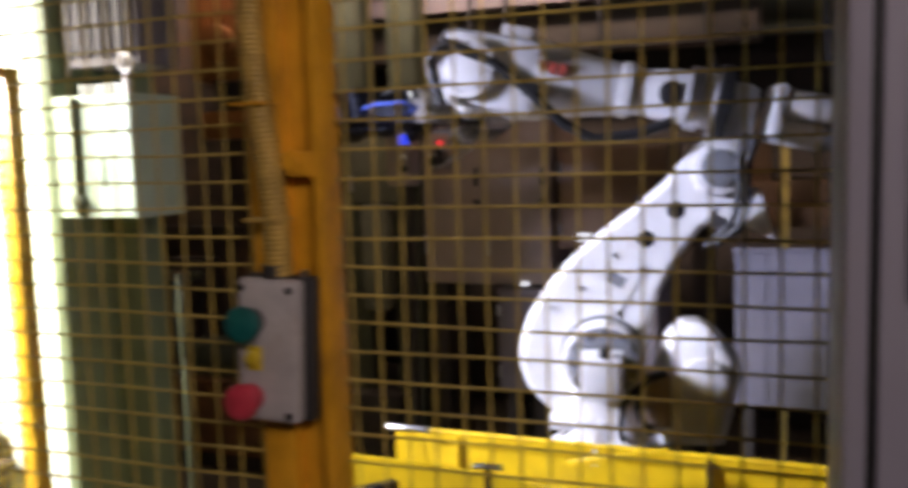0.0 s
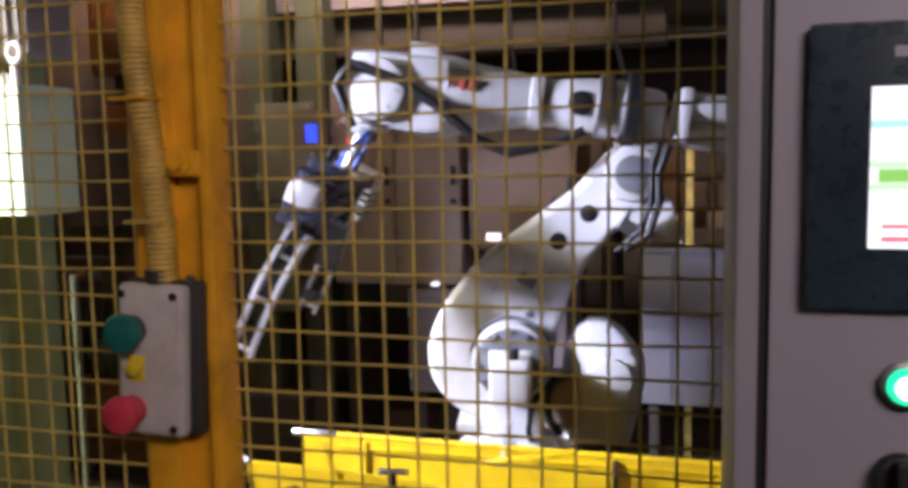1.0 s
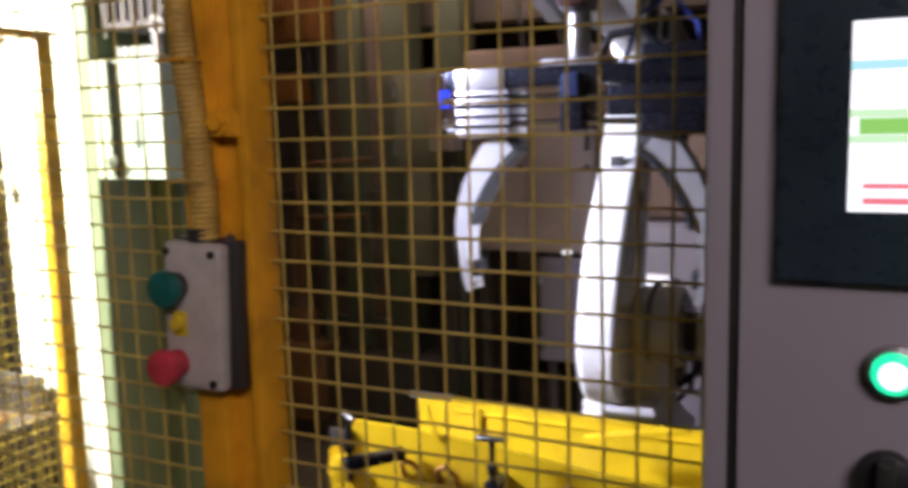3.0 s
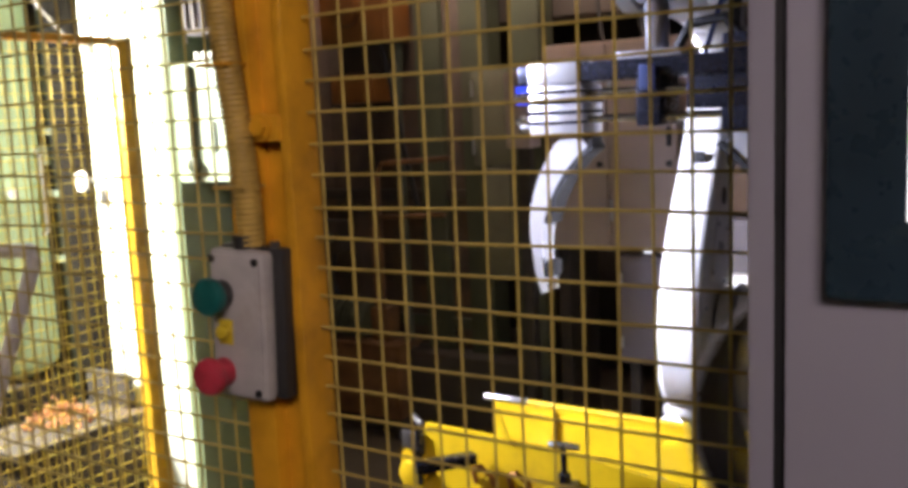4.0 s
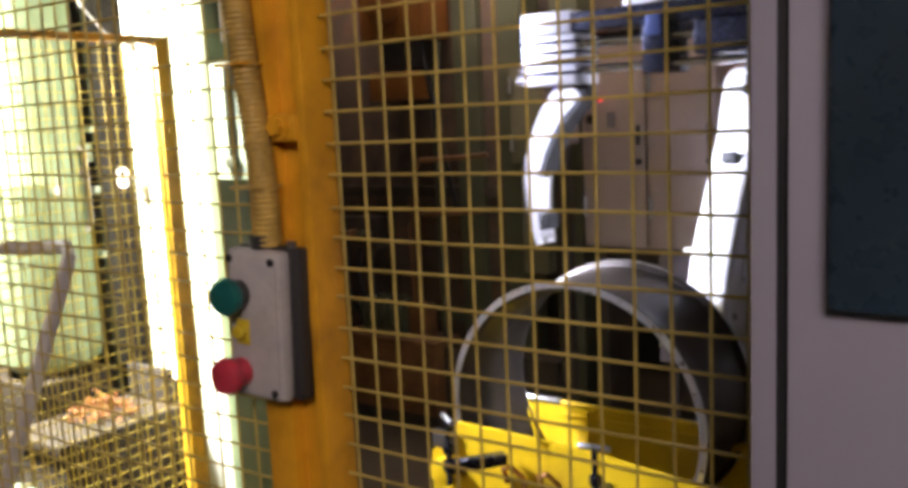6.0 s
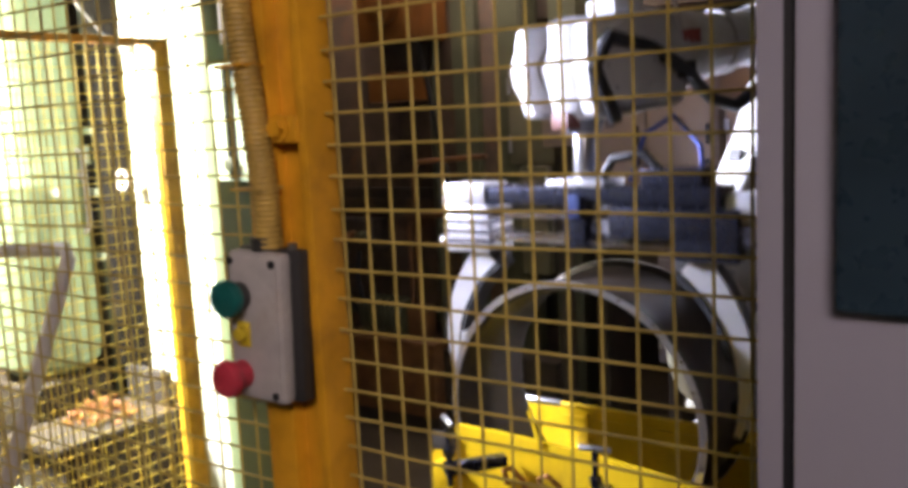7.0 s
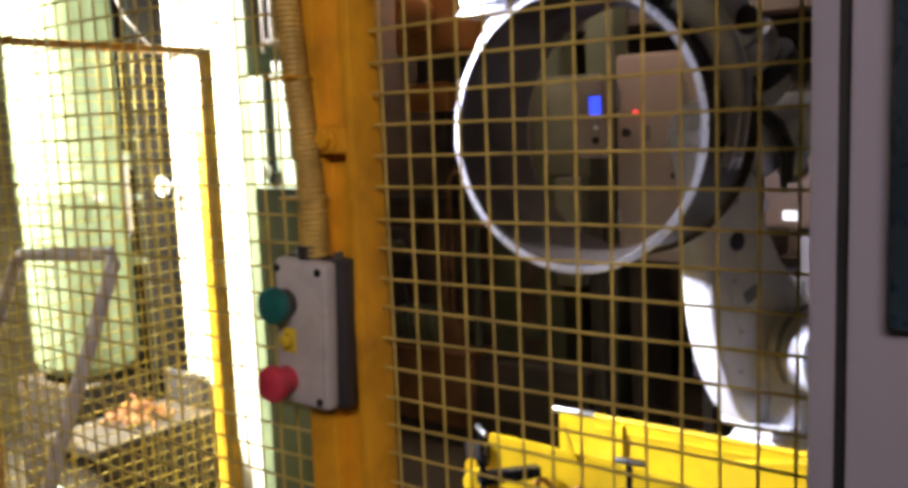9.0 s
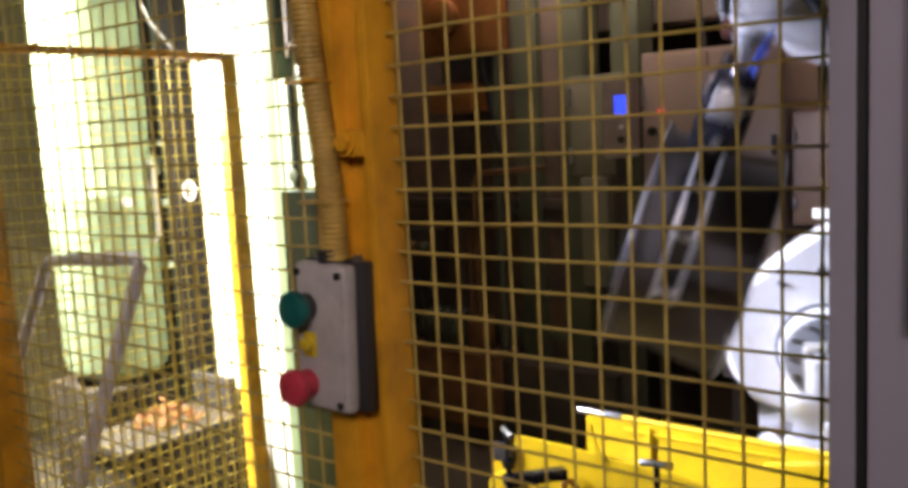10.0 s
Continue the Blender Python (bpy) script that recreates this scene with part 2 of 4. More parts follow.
# Added wall: keeps the left lamp's light off the machines behind.
setting("light_block_wall", box(B(), (-4.0, 1.70, 0), (-2.312, 1.80, 3.3)), BROWNBED, "brown stained wall added beside the white pillar to block light", "wall")


# Invented housing around each added lamp, never in sight.
def added_fixture(spec):
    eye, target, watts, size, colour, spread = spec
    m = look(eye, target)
    ob = thing("added_fixture", "white steel lamp added out of view, with a long diffuser", "lamp", m, "hall lamps")
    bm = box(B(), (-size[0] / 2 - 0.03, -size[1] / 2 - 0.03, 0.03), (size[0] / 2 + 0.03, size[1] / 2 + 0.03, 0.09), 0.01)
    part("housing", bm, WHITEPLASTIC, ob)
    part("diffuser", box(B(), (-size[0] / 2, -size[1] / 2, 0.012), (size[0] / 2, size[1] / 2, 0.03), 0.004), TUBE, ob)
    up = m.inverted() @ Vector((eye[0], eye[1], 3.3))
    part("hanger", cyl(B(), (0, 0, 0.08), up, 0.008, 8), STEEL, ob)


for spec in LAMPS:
    added_fixture(spec)

# ---- the fence ----
PITCH, ROW0 = 0.036, 1.611


def wire_panel(parent, x0, x1, z0, z1, seed, material=WIRE, pitch=PITCH, bend=0.0016):
    """Welded wires in the plane y = 0: uprights behind, level wires in front, a little out of true."""
    rnd = random.Random(seed)
    bm = B()
    k = math.ceil(x0 / pitch)
    while k * pitch < x1:
        x = k * pitch + rnd.uniform(-0.0012, 0.0012)
        ph, amp = rnd.uniform(0, 6), rnd.uniform(0.3, 1.0) * bend
        n = 14
        tube(bm, [(x + amp * math.sin(ph + i * 0.9), 0.004 + 0.5 * amp * math.sin(ph * 2 + i * 0.7), z0 + (z1 - z0) * i / n) for i in range(n + 1)], 0.00175, 6, False)
        k += 1
    k = math.ceil((z0 - ROW0) / pitch)
    while ROW0 + k * pitch < z1:
        z = ROW0 + k * pitch + rnd.uniform(-0.0012, 0.0012)
        ph, amp = rnd.uniform(0, 6), rnd.uniform(0.3, 1.0) * bend
        n = 16
        tube(bm, [(x0 + (x1 - x0) * i / n, 0.5 * amp * math.sin(ph * 2 + i * 0.8), z + amp * math.sin(ph + i * 0.9)) for i in range(n + 1)], 0.00175, 6, False)
        k += 1
    return tagged(part("wire_mesh", bm, material, parent), kind="stuff")


def frame_bars(parent, x0, x1, z0, z1, w=0.03, d=0.03, sides=("l", "r", "t", "b")):
    if "l" in sides:
        part("stile", box(B(), (x0 - w, -d / 2, z0), (x0, d / 2, z1), 0.003), ORANGE, parent)
    if "r" in sides:
        part("stile", box(B(), (x1, -d / 2, z0), (x1 + w, d / 2, z1), 0.003), ORANGE, parent)
    if "t" in sides:
        part("rail", box(B(), (x0, -d / 2, z1), (x1, d / 2, z1 + w), 0.003), ORANGE, parent)
    if "b" in sides:
        part("rail", box(B(), (x0, -d / 2, z0 - w), (x1, d / 2, z0), 0.003), ORANGE, parent)


fence = thing("safety_fence", "ochre welded wire mesh safety fence panel", "safety fence", pose(0, 0, 0), "safety fence panels")
wire_panel(fence, -0.014, 1.46, 0.12, 2.3, 3)
frame_bars(fence, -0.014, 1.46, 0.12, 2.3, sides=("r", "t", "b"))
fence = thing("safety_fence", "ochre welded wire mesh safety fence panel beside the post", "safety fence", pose(0, 0, 0), "safety fence panels")
wire_panel(fence, -1.075, -0.121, 0.12, 2.3, 5)
frame_bars(fence, -1.075, -0.121, 0.12, 2.3, sides=("t", "b"))
fence = thing("safety_fence", "narrow ochre welded wire mesh fence panel at the corner", "safety fence", pose(0, 0, 0), "safety fence panels")
wire_panel(fence, -1.57, -1.16, 0.12, 2.3, 6)
frame_bars(fence, -1.57, -1.16, 0.12, 2.3, sides=("t", "b"))
mid = thing("fence_post", "ochre painted steel fence post between mesh panels", "post", pose(-1.12, 0, 0))
part("tube", box(B(), (-0.038, -0.03, 0), (0.044, 0.03, 2.36), 0.004), ORANGE, mid)
part("base_plate", box(B(), (-0.07, -0.06, 0), (0.07, 0.06, 0.012), 0.002), ORANGE, mid)
# side panel of the cell, lower than the front
fence = thing("safety_fence", "lower ochre framed wire mesh fence panel", "safety fence", pose(-1.59, 0.02, 0, 0, 0, 90), "safety fence panels")
wire_panel(fence, 0.02, 0.93, 0.12, 1.75, 8, LITWIRE)
frame_bars(fence, 0.02, 0.93, 0.12, 1.75, w=0.022, d=0.03, sides=("l", "t", "b"))
part("stile", box(B(), (0.93, -0.02, 0.0), (0.985, 0.025, 1.772), 0.003), AMBER, fence)
for z in (0.45, 0.8, 1.14, 1.49):
    part("rivet", cyl(B(), (0.957, -0.02, z), (0.957, -0.026, z), 0.008, 10), YELLOW, fence)
for x in (0.12, 0.8):
    part("foot", box(B(), (x, -0.012, 0), (x + 0.024, 0.012, 0.1), 0.002), ORANGE, fence)

post = thing("fence_post", "ochre painted channel steel fence post with worn edges", "post", pose(0, 0, 0))
part("tube", box(B(), (-0.120, -0.030, 0), (-0.074, 0.016, 2.36), 0.004), ORANGE, post)
part("wall", box(B(), (-0.031, -0.032, 0), (-0.016, 0.017, 2.36), 0.003), ORANGE, post)
part("web", box(B(), (-0.075, -0.010, 0), (-0.030, 0.010, 2.34), 0.001), ORANGE, post)
br = part("bracket", box(B(), (-0.079, -0.036, 1.472), (-0.028, -0.012, 1.503), 0.004), ORANGE, post)
part("bolt", cyl(B(), (-0.054, -0.036, 1.489), (-0.054, -0.046, 1.489), 0.011, 6), ORANGE, br)
part("washer", cyl(B(), (-0.054, -0.035, 1.489), (-0.054, -0.039, 1.489), 0.016, 20), ORANGE, br)
for z in (0.25, 0.85, 2.05):
    part("weld_plate", box(B(), (-0.077, -0.028, z), (-0.029, -0.012, z + 0.05), 0.003), ORANGE, post)
part("base_plate", box(B(), (-0.15, -0.07, 0), (0.0, 0.06, 0.012), 0.002), ORANGE, post)
corner = thing("fence_post", "ochre painted steel corner post", "post", pose(-1.605, -0.01, 0))
part("tube", box(B(), (-0.03, -0.03, 0), (0.014, 0.026, 2.36), 0.004), ORANGE, corner)

# corrugated conduit down the post to the button box
conduit = thing("conduit", "ochre corrugated cable conduit strapped to the post", "conduit", pose(0, 0, 0))
bm = B()
pts, rad = [], []
for i in range(481):
    z = 2.34 - i * (2.34 - 1.352) / 480
    s = min(max((1.66 - z) / 0.30, 0), 1)
    pts.append((-0.098 - 0.004 * math.sin((z - 1.66) * 6) + 0.022 * s * s * (3 - 2 * s), -0.048 - 0.002 * math.sin(z * 7), z))
    rad.append((0.0145, 0.0168, 0.0168)[i % 3])
part("hose", tube(bm, pts, rad, 14), CONDUIT, conduit)
part("strap", box(B(), (-0.121, -0.067, 1.560), (-0.075, -0.030, 1.564), 0.001), ORANGE, conduit)
part("strap", box(B(), (-0.110, -0.067, 1.420), (-0.060, -0.030, 1.4235), 0.001), CONDUIT, conduit)
part("end_fitting", cyl(B(), (-0.077, -0.048, 1.346), (-0.077, -0.048, 1.366), 0.0185, 16), DARKPLASTIC, conduit)

# push button box
bb = thing("button_box", "grey push button box with green and red buttons", "control box", pose(-0.083, -0.031, 1.262, 0, 2.6, 3))
part("back_box", box(B(), (-0.042, -0.020, -0.090), (0.053, 0.0, 0.091), 0.005), DARKPLASTIC, bb, "dark box body")
part("cover", box(B(), (-0.042, -0.040, -0.089), (0.042, -0.020, 0.089), 0.008), BOXGREY, bb)
part("lip", box(B(), (-0.036, -0.0425, -0.083), (0.036, -0.0395, 0.083), 0.001), BOXGREY, bb)
for x, z in ((0.031, 0.077), (-0.034, 0.077), (0.030, -0.078), (-0.033, -0.078)):
    part("screw", cyl(B(), (x, -0.0445, z), (x, -0.040, z), 0.0048, 12), BLACK, bb)
b = part("green_button", cyl(B(), (-0.020, -0.056, 0.036), (-0.020, -0.071, 0.036), 0.0225, 28, 0.005), GREENBTN, bb, "green mushroom button")
part("collar", cyl(B(), (-0.020, -0.042, 0.036), (-0.020, -0.057, 0.036), 0.017, 24), DARKPLASTIC, b)
b = part("red_button", cyl(B(), (-0.021, -0.058, -0.058), (-0.021, -0.076, -0.058), 0.0225, 28, 0.007), REDBTN, bb, "red mushroom stop button")
part("collar", cyl(B(), (-0.021, -0.042, -0.058), (-0.021, -0.059, -0.058), 0.017, 24), REDBTN, b)
b = part("label_plate", box(B(), (-0.026, -0.0445, -0.024), (-0.006, -0.0415, 0.006), 0.001), YELBTN, bb, "yellow indicator plate")
part("indicator", cyl(B(), (-0.016, -0.044, -0.008), (-0.016, -0.054, -0.008), 0.0085, 20, 0.002), YELBTN, b)
part("nut", cyl(B(), (0.036, -0.012, 0.090), (0.036, -0.012, 0.098), 0.006, 6), STEEL, bb)

# control console with touch screen
con = thing("control_console", "grey painted control console with a lit touch screen", "console", pose(0.549, -0.28, 0))
part("cabinet", box(B(), (0.0, 0.0, 0.06), (0.62, 0.22, 2.15), 0.019), CONSOLE, con)
door = part("door", box(B(), (0.026, -0.006, 0.10), (0.60, 0.012, 2.12), 0.003), CONSOLE, con)
part("seal", box(B(), (0.0195, -0.0008, 0.10), (0.0262, 0.010, 2.12)), BLACK, con)
part("plinth", box(B(), (0.02, 0.02, 0.0), (0.60, 0.20, 0.06)), DARKPLASTIC, con)
part("bezel", box(B(), (0.048, -0.017, 1.103 + 0.281), (0.32, -0.006, 1.577), 0.005), BEZEL, door, "dark screen bezel")
part("screen", box(B(), (0.087, -0.0185, 1.427), (0.285, -0.0168, 1.534)), SCREENWHITE, door, "lit white touch screen page")
bars = [((0.087, 0.285), (1.507, 1.512), SCREENCYAN), ((0.087, 0.285), (1.4805, 1.485), SCREENLIME), ((0.087, 0.285), (1.466, 1.4705), SCREENLIME), ((0.092, 0.285), (1.471, 1.480), SCREENGREEN), ((0.095, 0.27), (1.4405, 1.4432), SCREENRED), ((0.095, 0.27), (1.4315, 1.4350), SCREENRED)]
for (xa, xb), (za, zb), m in bars:
    part("screen_bar", box(B(), (xa, -0.0192, za), (xb, -0.0184, zb)), m, con)
part("caption_bar", box(B(), (0.10, -0.0178, 1.553), (0.16, -0.0168, 1.560)), CONSOLE, con)
lampb = part("pilot_button", cyl(B(), (0.115, -0.006, 1.332), (0.115, -0.018, 1.332), 0.0125, 28, 0.003), LAMPGREEN, door, "lit green push button")
part("lamp_core", cyl(B(), (0.115, -0.0175, 1.332), (0.115, -0.020, 1.332), 0.0085, 24, 0.001), LAMPCORE, lampb)
part("ring", lathe(B(), [(0.0128, -0.006), (0.0165, -0.006), (0.0165, -0.012), (0.0128, -0.013)], 32), STEEL, con, at=pose(0.115, 0, 1.332))
knob = part("selector", cyl(B(), (0.113, -0.006, 1.268), (0.113, -0.020, 1.268), 0.0165, 28, 0.003), BLACK, door, "black selector knob")
part("grip", box(B(), (0.108, -0.032, 1.254), (0.118, -0.019, 1.283), 0.002), BLACK, knob)

# ---- wheel station ----
st = thing("wheel_station", "bright yellow steel wheel loading station with clamps", "machine", pose(0, 0, 0))
part("front_plate", plate(B(), [(-0.655, 0.0), (0.75, 0.0), (0.75, 0.655), (0.06, 0.684), (-0.20, 0.712), (-0.42, 0.722), (-0.575, 0.724), (-0.585, 0.675), (-0.625, 0.670), (-0.655, 0.632)], 0.014, pose(0, 1.0, 0)), YELLOW, st)
part("rear_plate", plate(B(), [(-0.625, 0.0), (0.78, 0.0), (0.78, 0.645), (-0.625, 0.652)], 0.016, pose(0, 1.432, 0)), YELLOW, st)
part("top_bar", tube(B(), [(-0.635, 1.438, 0.656), (-0.50, 1.438, 0.657), (0.10, 1.438, 0.654), (0.79, 1.438, 0.648)], 0.009, 12), YELLOW, st)
part("bare_bar_end", cyl(B(), (-0.655, 1.438, 0.658), (-0.51, 1.438, 0.6585), 0.0105, 14, 0.002), STEEL, st, "bare steel bar end")
part("edge_strip", box(B(), (-0.50, 1.4265, 0.622), (0.78, 1.4315, 0.630), 0.001), YELLOW, st)
part("end_plate", plate(B(), [(0.012, 0.0), (0.43, 0.0), (0.43, 0.52), (0.012, 0.60)], 0.012, pose(-0.622, 1.0, 0, 0, 0, 90)), YELLOW, st)
part("end_plate", plate(B(), [(0.012, 0.0), (0.43, 0.0), (0.43, 0.44), (0.012, 0.44)], 0.012, pose(0.74, 1.0, 0, 0, 0, 90)), YELLOW, st)
part("rib", box(B(), (-0.424, 1.420, 0.3), (-0.414, 1.431, 0.645), 0.002), YELLOW, st)
part("rib", box(B(), (0.30, 1.414, 0.3), (0.312, 1.431, 0.645), 0.002), DARKMACHINE, st)
part("tab", plate(B(), [(-0.004, 0), (0.007, 0.0), (0.003, 0.085), (-0.005, 0.088)], 0.004, pose(-0.330, 0.992, 0.712, 0, -16, 0)), YELLOW, st)
part("guide", box(B(), (0.02, 1.31, 0.62), (0.30, 1.34, 0.635), 0.002, pose(0.05, 0, 0.02, 0, -12, 0)), YELLOW, st)
part("bed", box(B(), (-0.61, 1.016, 0.30), (0.74, 1.430, 0.33), 0.003), DARKMACHINE, st)
for x, z in ((-0.495, 0.470), (-0.105, 0.470), (0.32, 0.455)):
    r = part("roller", cyl(B(), (x, 1.02, z), (x, 1.425, z), 0.04, 20, 0.006), STEEL, st)
    part("axle", cyl(B(), (x, 1.0145, z), (x, 1.431, z), 0.012, 10), STEEL, r)
part("infeed_rail", box(B(), (0.36, 1.06, 0.455), (1.75, 1.10, 0.499), 0.004), YELLOW, st)
part("infeed_rail", box(B(), (0.36, 1.30, 0.455), (1.75, 1.34, 0.499), 0.004), YELLOW, st)
for x in (0.85, 1.68):
    part("infeed_leg", box(B(), (x, 1.06, 0.0), (x + 0.05, 1.10, 0.455), 0.003), DARKMACHINE, st)
    part("infeed_leg", box(B(), (x, 1.30, 0.0), (x + 0.05, 1.34, 0.455), 0.003), DARKMACHINE, st)
for x, y, z, turn in ((-0.155, 0.935, 0.756, 8), (-0.497, 0.86, 0.790, -38)):
    m = pose(x, y, z, 0, 0, turn)
    s = part("clamp_screw", cyl(B(), (0, 0, -0.16), (0, 0, 0.004), 0.0075, 12), GUNMETAL, st, at=m)
    part("tee_bar", cyl(B(), (-0.036, 0, 0.0), (0.036, 0, 0.0), 0.0075, 12, 0.002), STEEL, s)
    part("nut", cyl(B(), (0, 0, -0.085), (0, 0, -0.065), 0.015, 6), GUNMETAL, s)
    part("arm", box(B(), (-0.018, -0.012, -0.13), (0.018, 1.0 - y, -0.105), 0.003), GUNMETAL, s)
for x in (-0.40, -0.30, 0.02):
    part("hose_lug", tube(B(), [(x - 0.025, 0.995, 0.60), (x - 0.02, 0.975, 0.64), (x + 0.005, 0.965, 0.655), (x + 0.03, 0.975, 0.63), (x + 0.026, 0.995, 0.60)], 0.007, 10), RUST, st)
part("bush", cyl(B(), (-0.60, 0.998, 0.60), (-0.60, 0.955, 0.60), 0.034, 20, 0.006), YELLOW, st)
part("slot", box(B(), (-0.64, 0.985, 0.655), (-0.575, 1.0, 0.70), 0.002), DARKMACHINE, st)

# ---- behind the robot ----
def cabinet(x0, x1, z0, z1, y, depth, material, label, doors=2, name="electrical_cabinet"):
    ob = thing(name, label, "cabinet", pose(x0, y, z0))
    w, h = x1 - x0, z1 - z0
    part("body", box(B(), (0, 0.008, 0), (w, depth, h), 0.004), material, ob)
    for k in range(doors):
        a, c = w * k / doors + 0.006, w * (k + 1) / doors - 0.006
        d = part("door", box(B(), (a, -0.008, 0.012), (c, 0.0085, h - 0.012), 0.004), material, ob)
        part("handle", box(B(), (c - 0.035, -0.022, h * 0.50), (c - 0.02, -0.008, h * 0.50 + 0.075), 0.003), BLACK, d)
        part("lock", cyl(B(), (c - 0.027, -0.008, h * 0.42), (c - 0.027, -0.018, h * 0.42), 0.012, 14), BLACK, d)
        part("hinge", cyl(B(), (a + 0.006, -0.012, h * 0.15), (a + 0.006, -0.012, h * 0.25), 0.006, 10), STEEL, d)
        part("hinge", cyl(B(), (a + 0.006, -0.012, h * 0.75), (a + 0.006, -0.012, h * 0.85), 0.006, 10), STEEL, d)
    return ob


cab = cabinet(-0.96, -0.40, 0.94, 1.76, 2.5, 0.4, BEIGE, "beige steel electrical cabinet with two doors")
part("frame_leg", box(B(), (0.02, 0.06, -0.94), (0.07, 0.36, 0.0), 0.003), DARKMACHINE, cab)
part("frame_leg", box(B(), (0.46, 0.06, -0.94), (0.52, 0.36, 0.0), 0.003), DARKMACHINE, cab)
part("pilot_light", cyl(B(), (0.09, -0.008, 0.592), (0.09, -0.02, 0.592), 0.011, 16), LAMPRED, cab, "lit red pilot light")
part("selector", cyl(B(), (0.052, -0.008, 0.515), (0.052, -0.03, 0.515), 0.018, 16, 0.003), BLACK, cab)
part("nameplate", box(B(), (0.115, -0.011, 0.48), (0.15, -0.008, 0.54)), MAUVE, cab)
cab = cabinet(-0.63, -0.235, 0.50, 0.925, 2.46, 0.42, MAUVE, "grey steel cabinet on dark legs", 1)
for x in (0.02, 0.34):
    part("leg", box(B(), (x, 0.05, -0.50), (x + 0.04, 0.09, 0.0), 0.003), DARKMACHINE, cab)
    part("leg", box(B(), (x, 0.36, -0.50), (x + 0.04, 0.40, 0.0), 0.003), DARKMACHINE, cab)
part("indicator", box(B(), (0.108, -0.014, 0.445), (0.135, 0.02, 0.458), 0.001), LAMPWHITE, cab, "small lit white lamp")
cabinet(-0.225, 0.03, 0.0, 1.08, 2.44, 0.42, MAUVE, "narrow grey steel cabinet standing on the floor", 1)
cab = cabinet(-0.38, 0.06, 1.09, 1.50, 2.52, 0.4, BROWNCAB, "brown steel cabinet beside the tall one", 1)
part("indicator", box(B(), (0.075, -0.014, 0.03), (0.135, -0.006, 0.065), 0.002), LAMPWHITE, cab, "lit white lamp")
part("frame_leg", box(B(), (0.36, 0.35, -1.09), (0.42, 0.39, 0.0), 0.003), DARKMACHINE, cab)
part("frame_leg", box(B(), (0.02, 0.35, -1.09), (0.08, 0.39, 0.0), 0.003), DARKMACHINE, cab)

bin_ = thing("sheet_bin", "grey sheet metal bin on legs", "bin", pose(0.31, 2.42, 0))
part("front_sheet", box(B(), (0, 0, 0.52), (0.62, 0.012, 1.10), 0.003), GREYBIN, bin_)
part("side_sheet", box(B(), (0, 0.013, 0.52), (0.012, 0.5, 1.10), 0.003), GREYBIN, bin_)
part("side_sheet", box(B(), (0.608, 0.013, 0.52), (0.62, 0.5, 1.10), 0.003), GREYBIN, bin_)
part("bottom", box(B(), (0.012, 0.013, 0.53), (0.608, 0.5, 0.545)), GREYBIN, bin_)
part("rim_edge", box(B(), (-0.008, -0.01, 1.095), (0.628, 0.016, 1.112), 0.003), GREYBIN, bin_)
for x in (0.03, 0.55):
    for y in (0.03, 0.45):
        part("leg", box(B(), (x, y, 0), (x + 0.035, y + 0.035, 0.53), 0.002), DARKMACHINE, bin_)
part("fold", box(B(), (0.10, -0.003, 0.54), (0.112, 0.0, 1.09), 0.001), GREYBIN, bin_)

mc = thing("conveyor_frame", "orange brown conveyor frame with a yellow upright", "machine", pose(0, 2.95, 0))
part("side_rail", box(B(), (0.06, 0, 1.14), (1.1, 0.05, 1.22), 0.004), CONVEYOR, mc)
part("belt_bed", box(B(), (0.02, 0.05, 1.20), (1.1, 0.5, 1.33), 0.006), CONVEYOR, mc)
part("carton", box(B(), (0.10, 0.06, 1.33), (0.42, 0.42, 1.52), 0.006), CONVEYOR, mc)
part("upright", box(B(), (0.46, -0.06, 0.0), (0.49, -0.03, 1.62), 0.003), WIRE, mc)
for x in (0.1, 1.0):
    part("leg", box(B(), (x, 0.02, 0), (x + 0.06, 0.08, 1.2), 0.004), DARKMACHINE, mc)
    part("leg", box(B(), (x, 0.42, 0), (x + 0.06, 0.48, 1.2), 0.004), DARKMACHINE, mc)

pend = thing("operator_terminal", "grey operator terminal with a blue display on a stand", "terminal", pose(-1.005, 2.36, 0))
part("stand", box(B(), (-0.02, 0.03, 0.0), (0.03, 0.08, 1.36), 0.003), DARKMACHINE, pend)
part("case", box(B(), (-0.055, 0.0, 1.36), (0.055, 0.1, 1.66), 0.008), BEIGE, pend)
part("display", box(B(), (0.0, -0.004, 1.53), (0.05, 0.0, 1.60), 0.002), LAMPBLUE, pend, "blue lit display")
part("button", cyl(B(), (0.028, 0.0, 1.43), (0.028, -0.012, 1.43), 0.014, 14), BLACK, pend)
part("button", cyl(B(), (0.028, 0.0, 1.48), (0.028, -0.01, 1.48), 0.009, 14), WHITEPLASTIC, pend)

gm = thing("press_frame", "dark green oily machine frame with columns", "machine", pose(-1.32, 2.62, 0))
part("control_case", box(B(), (-0.02, -0.05, 1.28), (0.24, 0.2, 1.70), 0.008), PANELGREEN, gm)
part("hinge", cyl(B(), (-0.012, -0.056, 1.33), (-0.012, -0.056, 1.40), 0.007, 10), STEEL, gm)
part("hinge", cyl(B(), (-0.012, -0.056, 1.58), (-0.012, -0.056, 1.65), 0.007, 10), STEEL, gm)
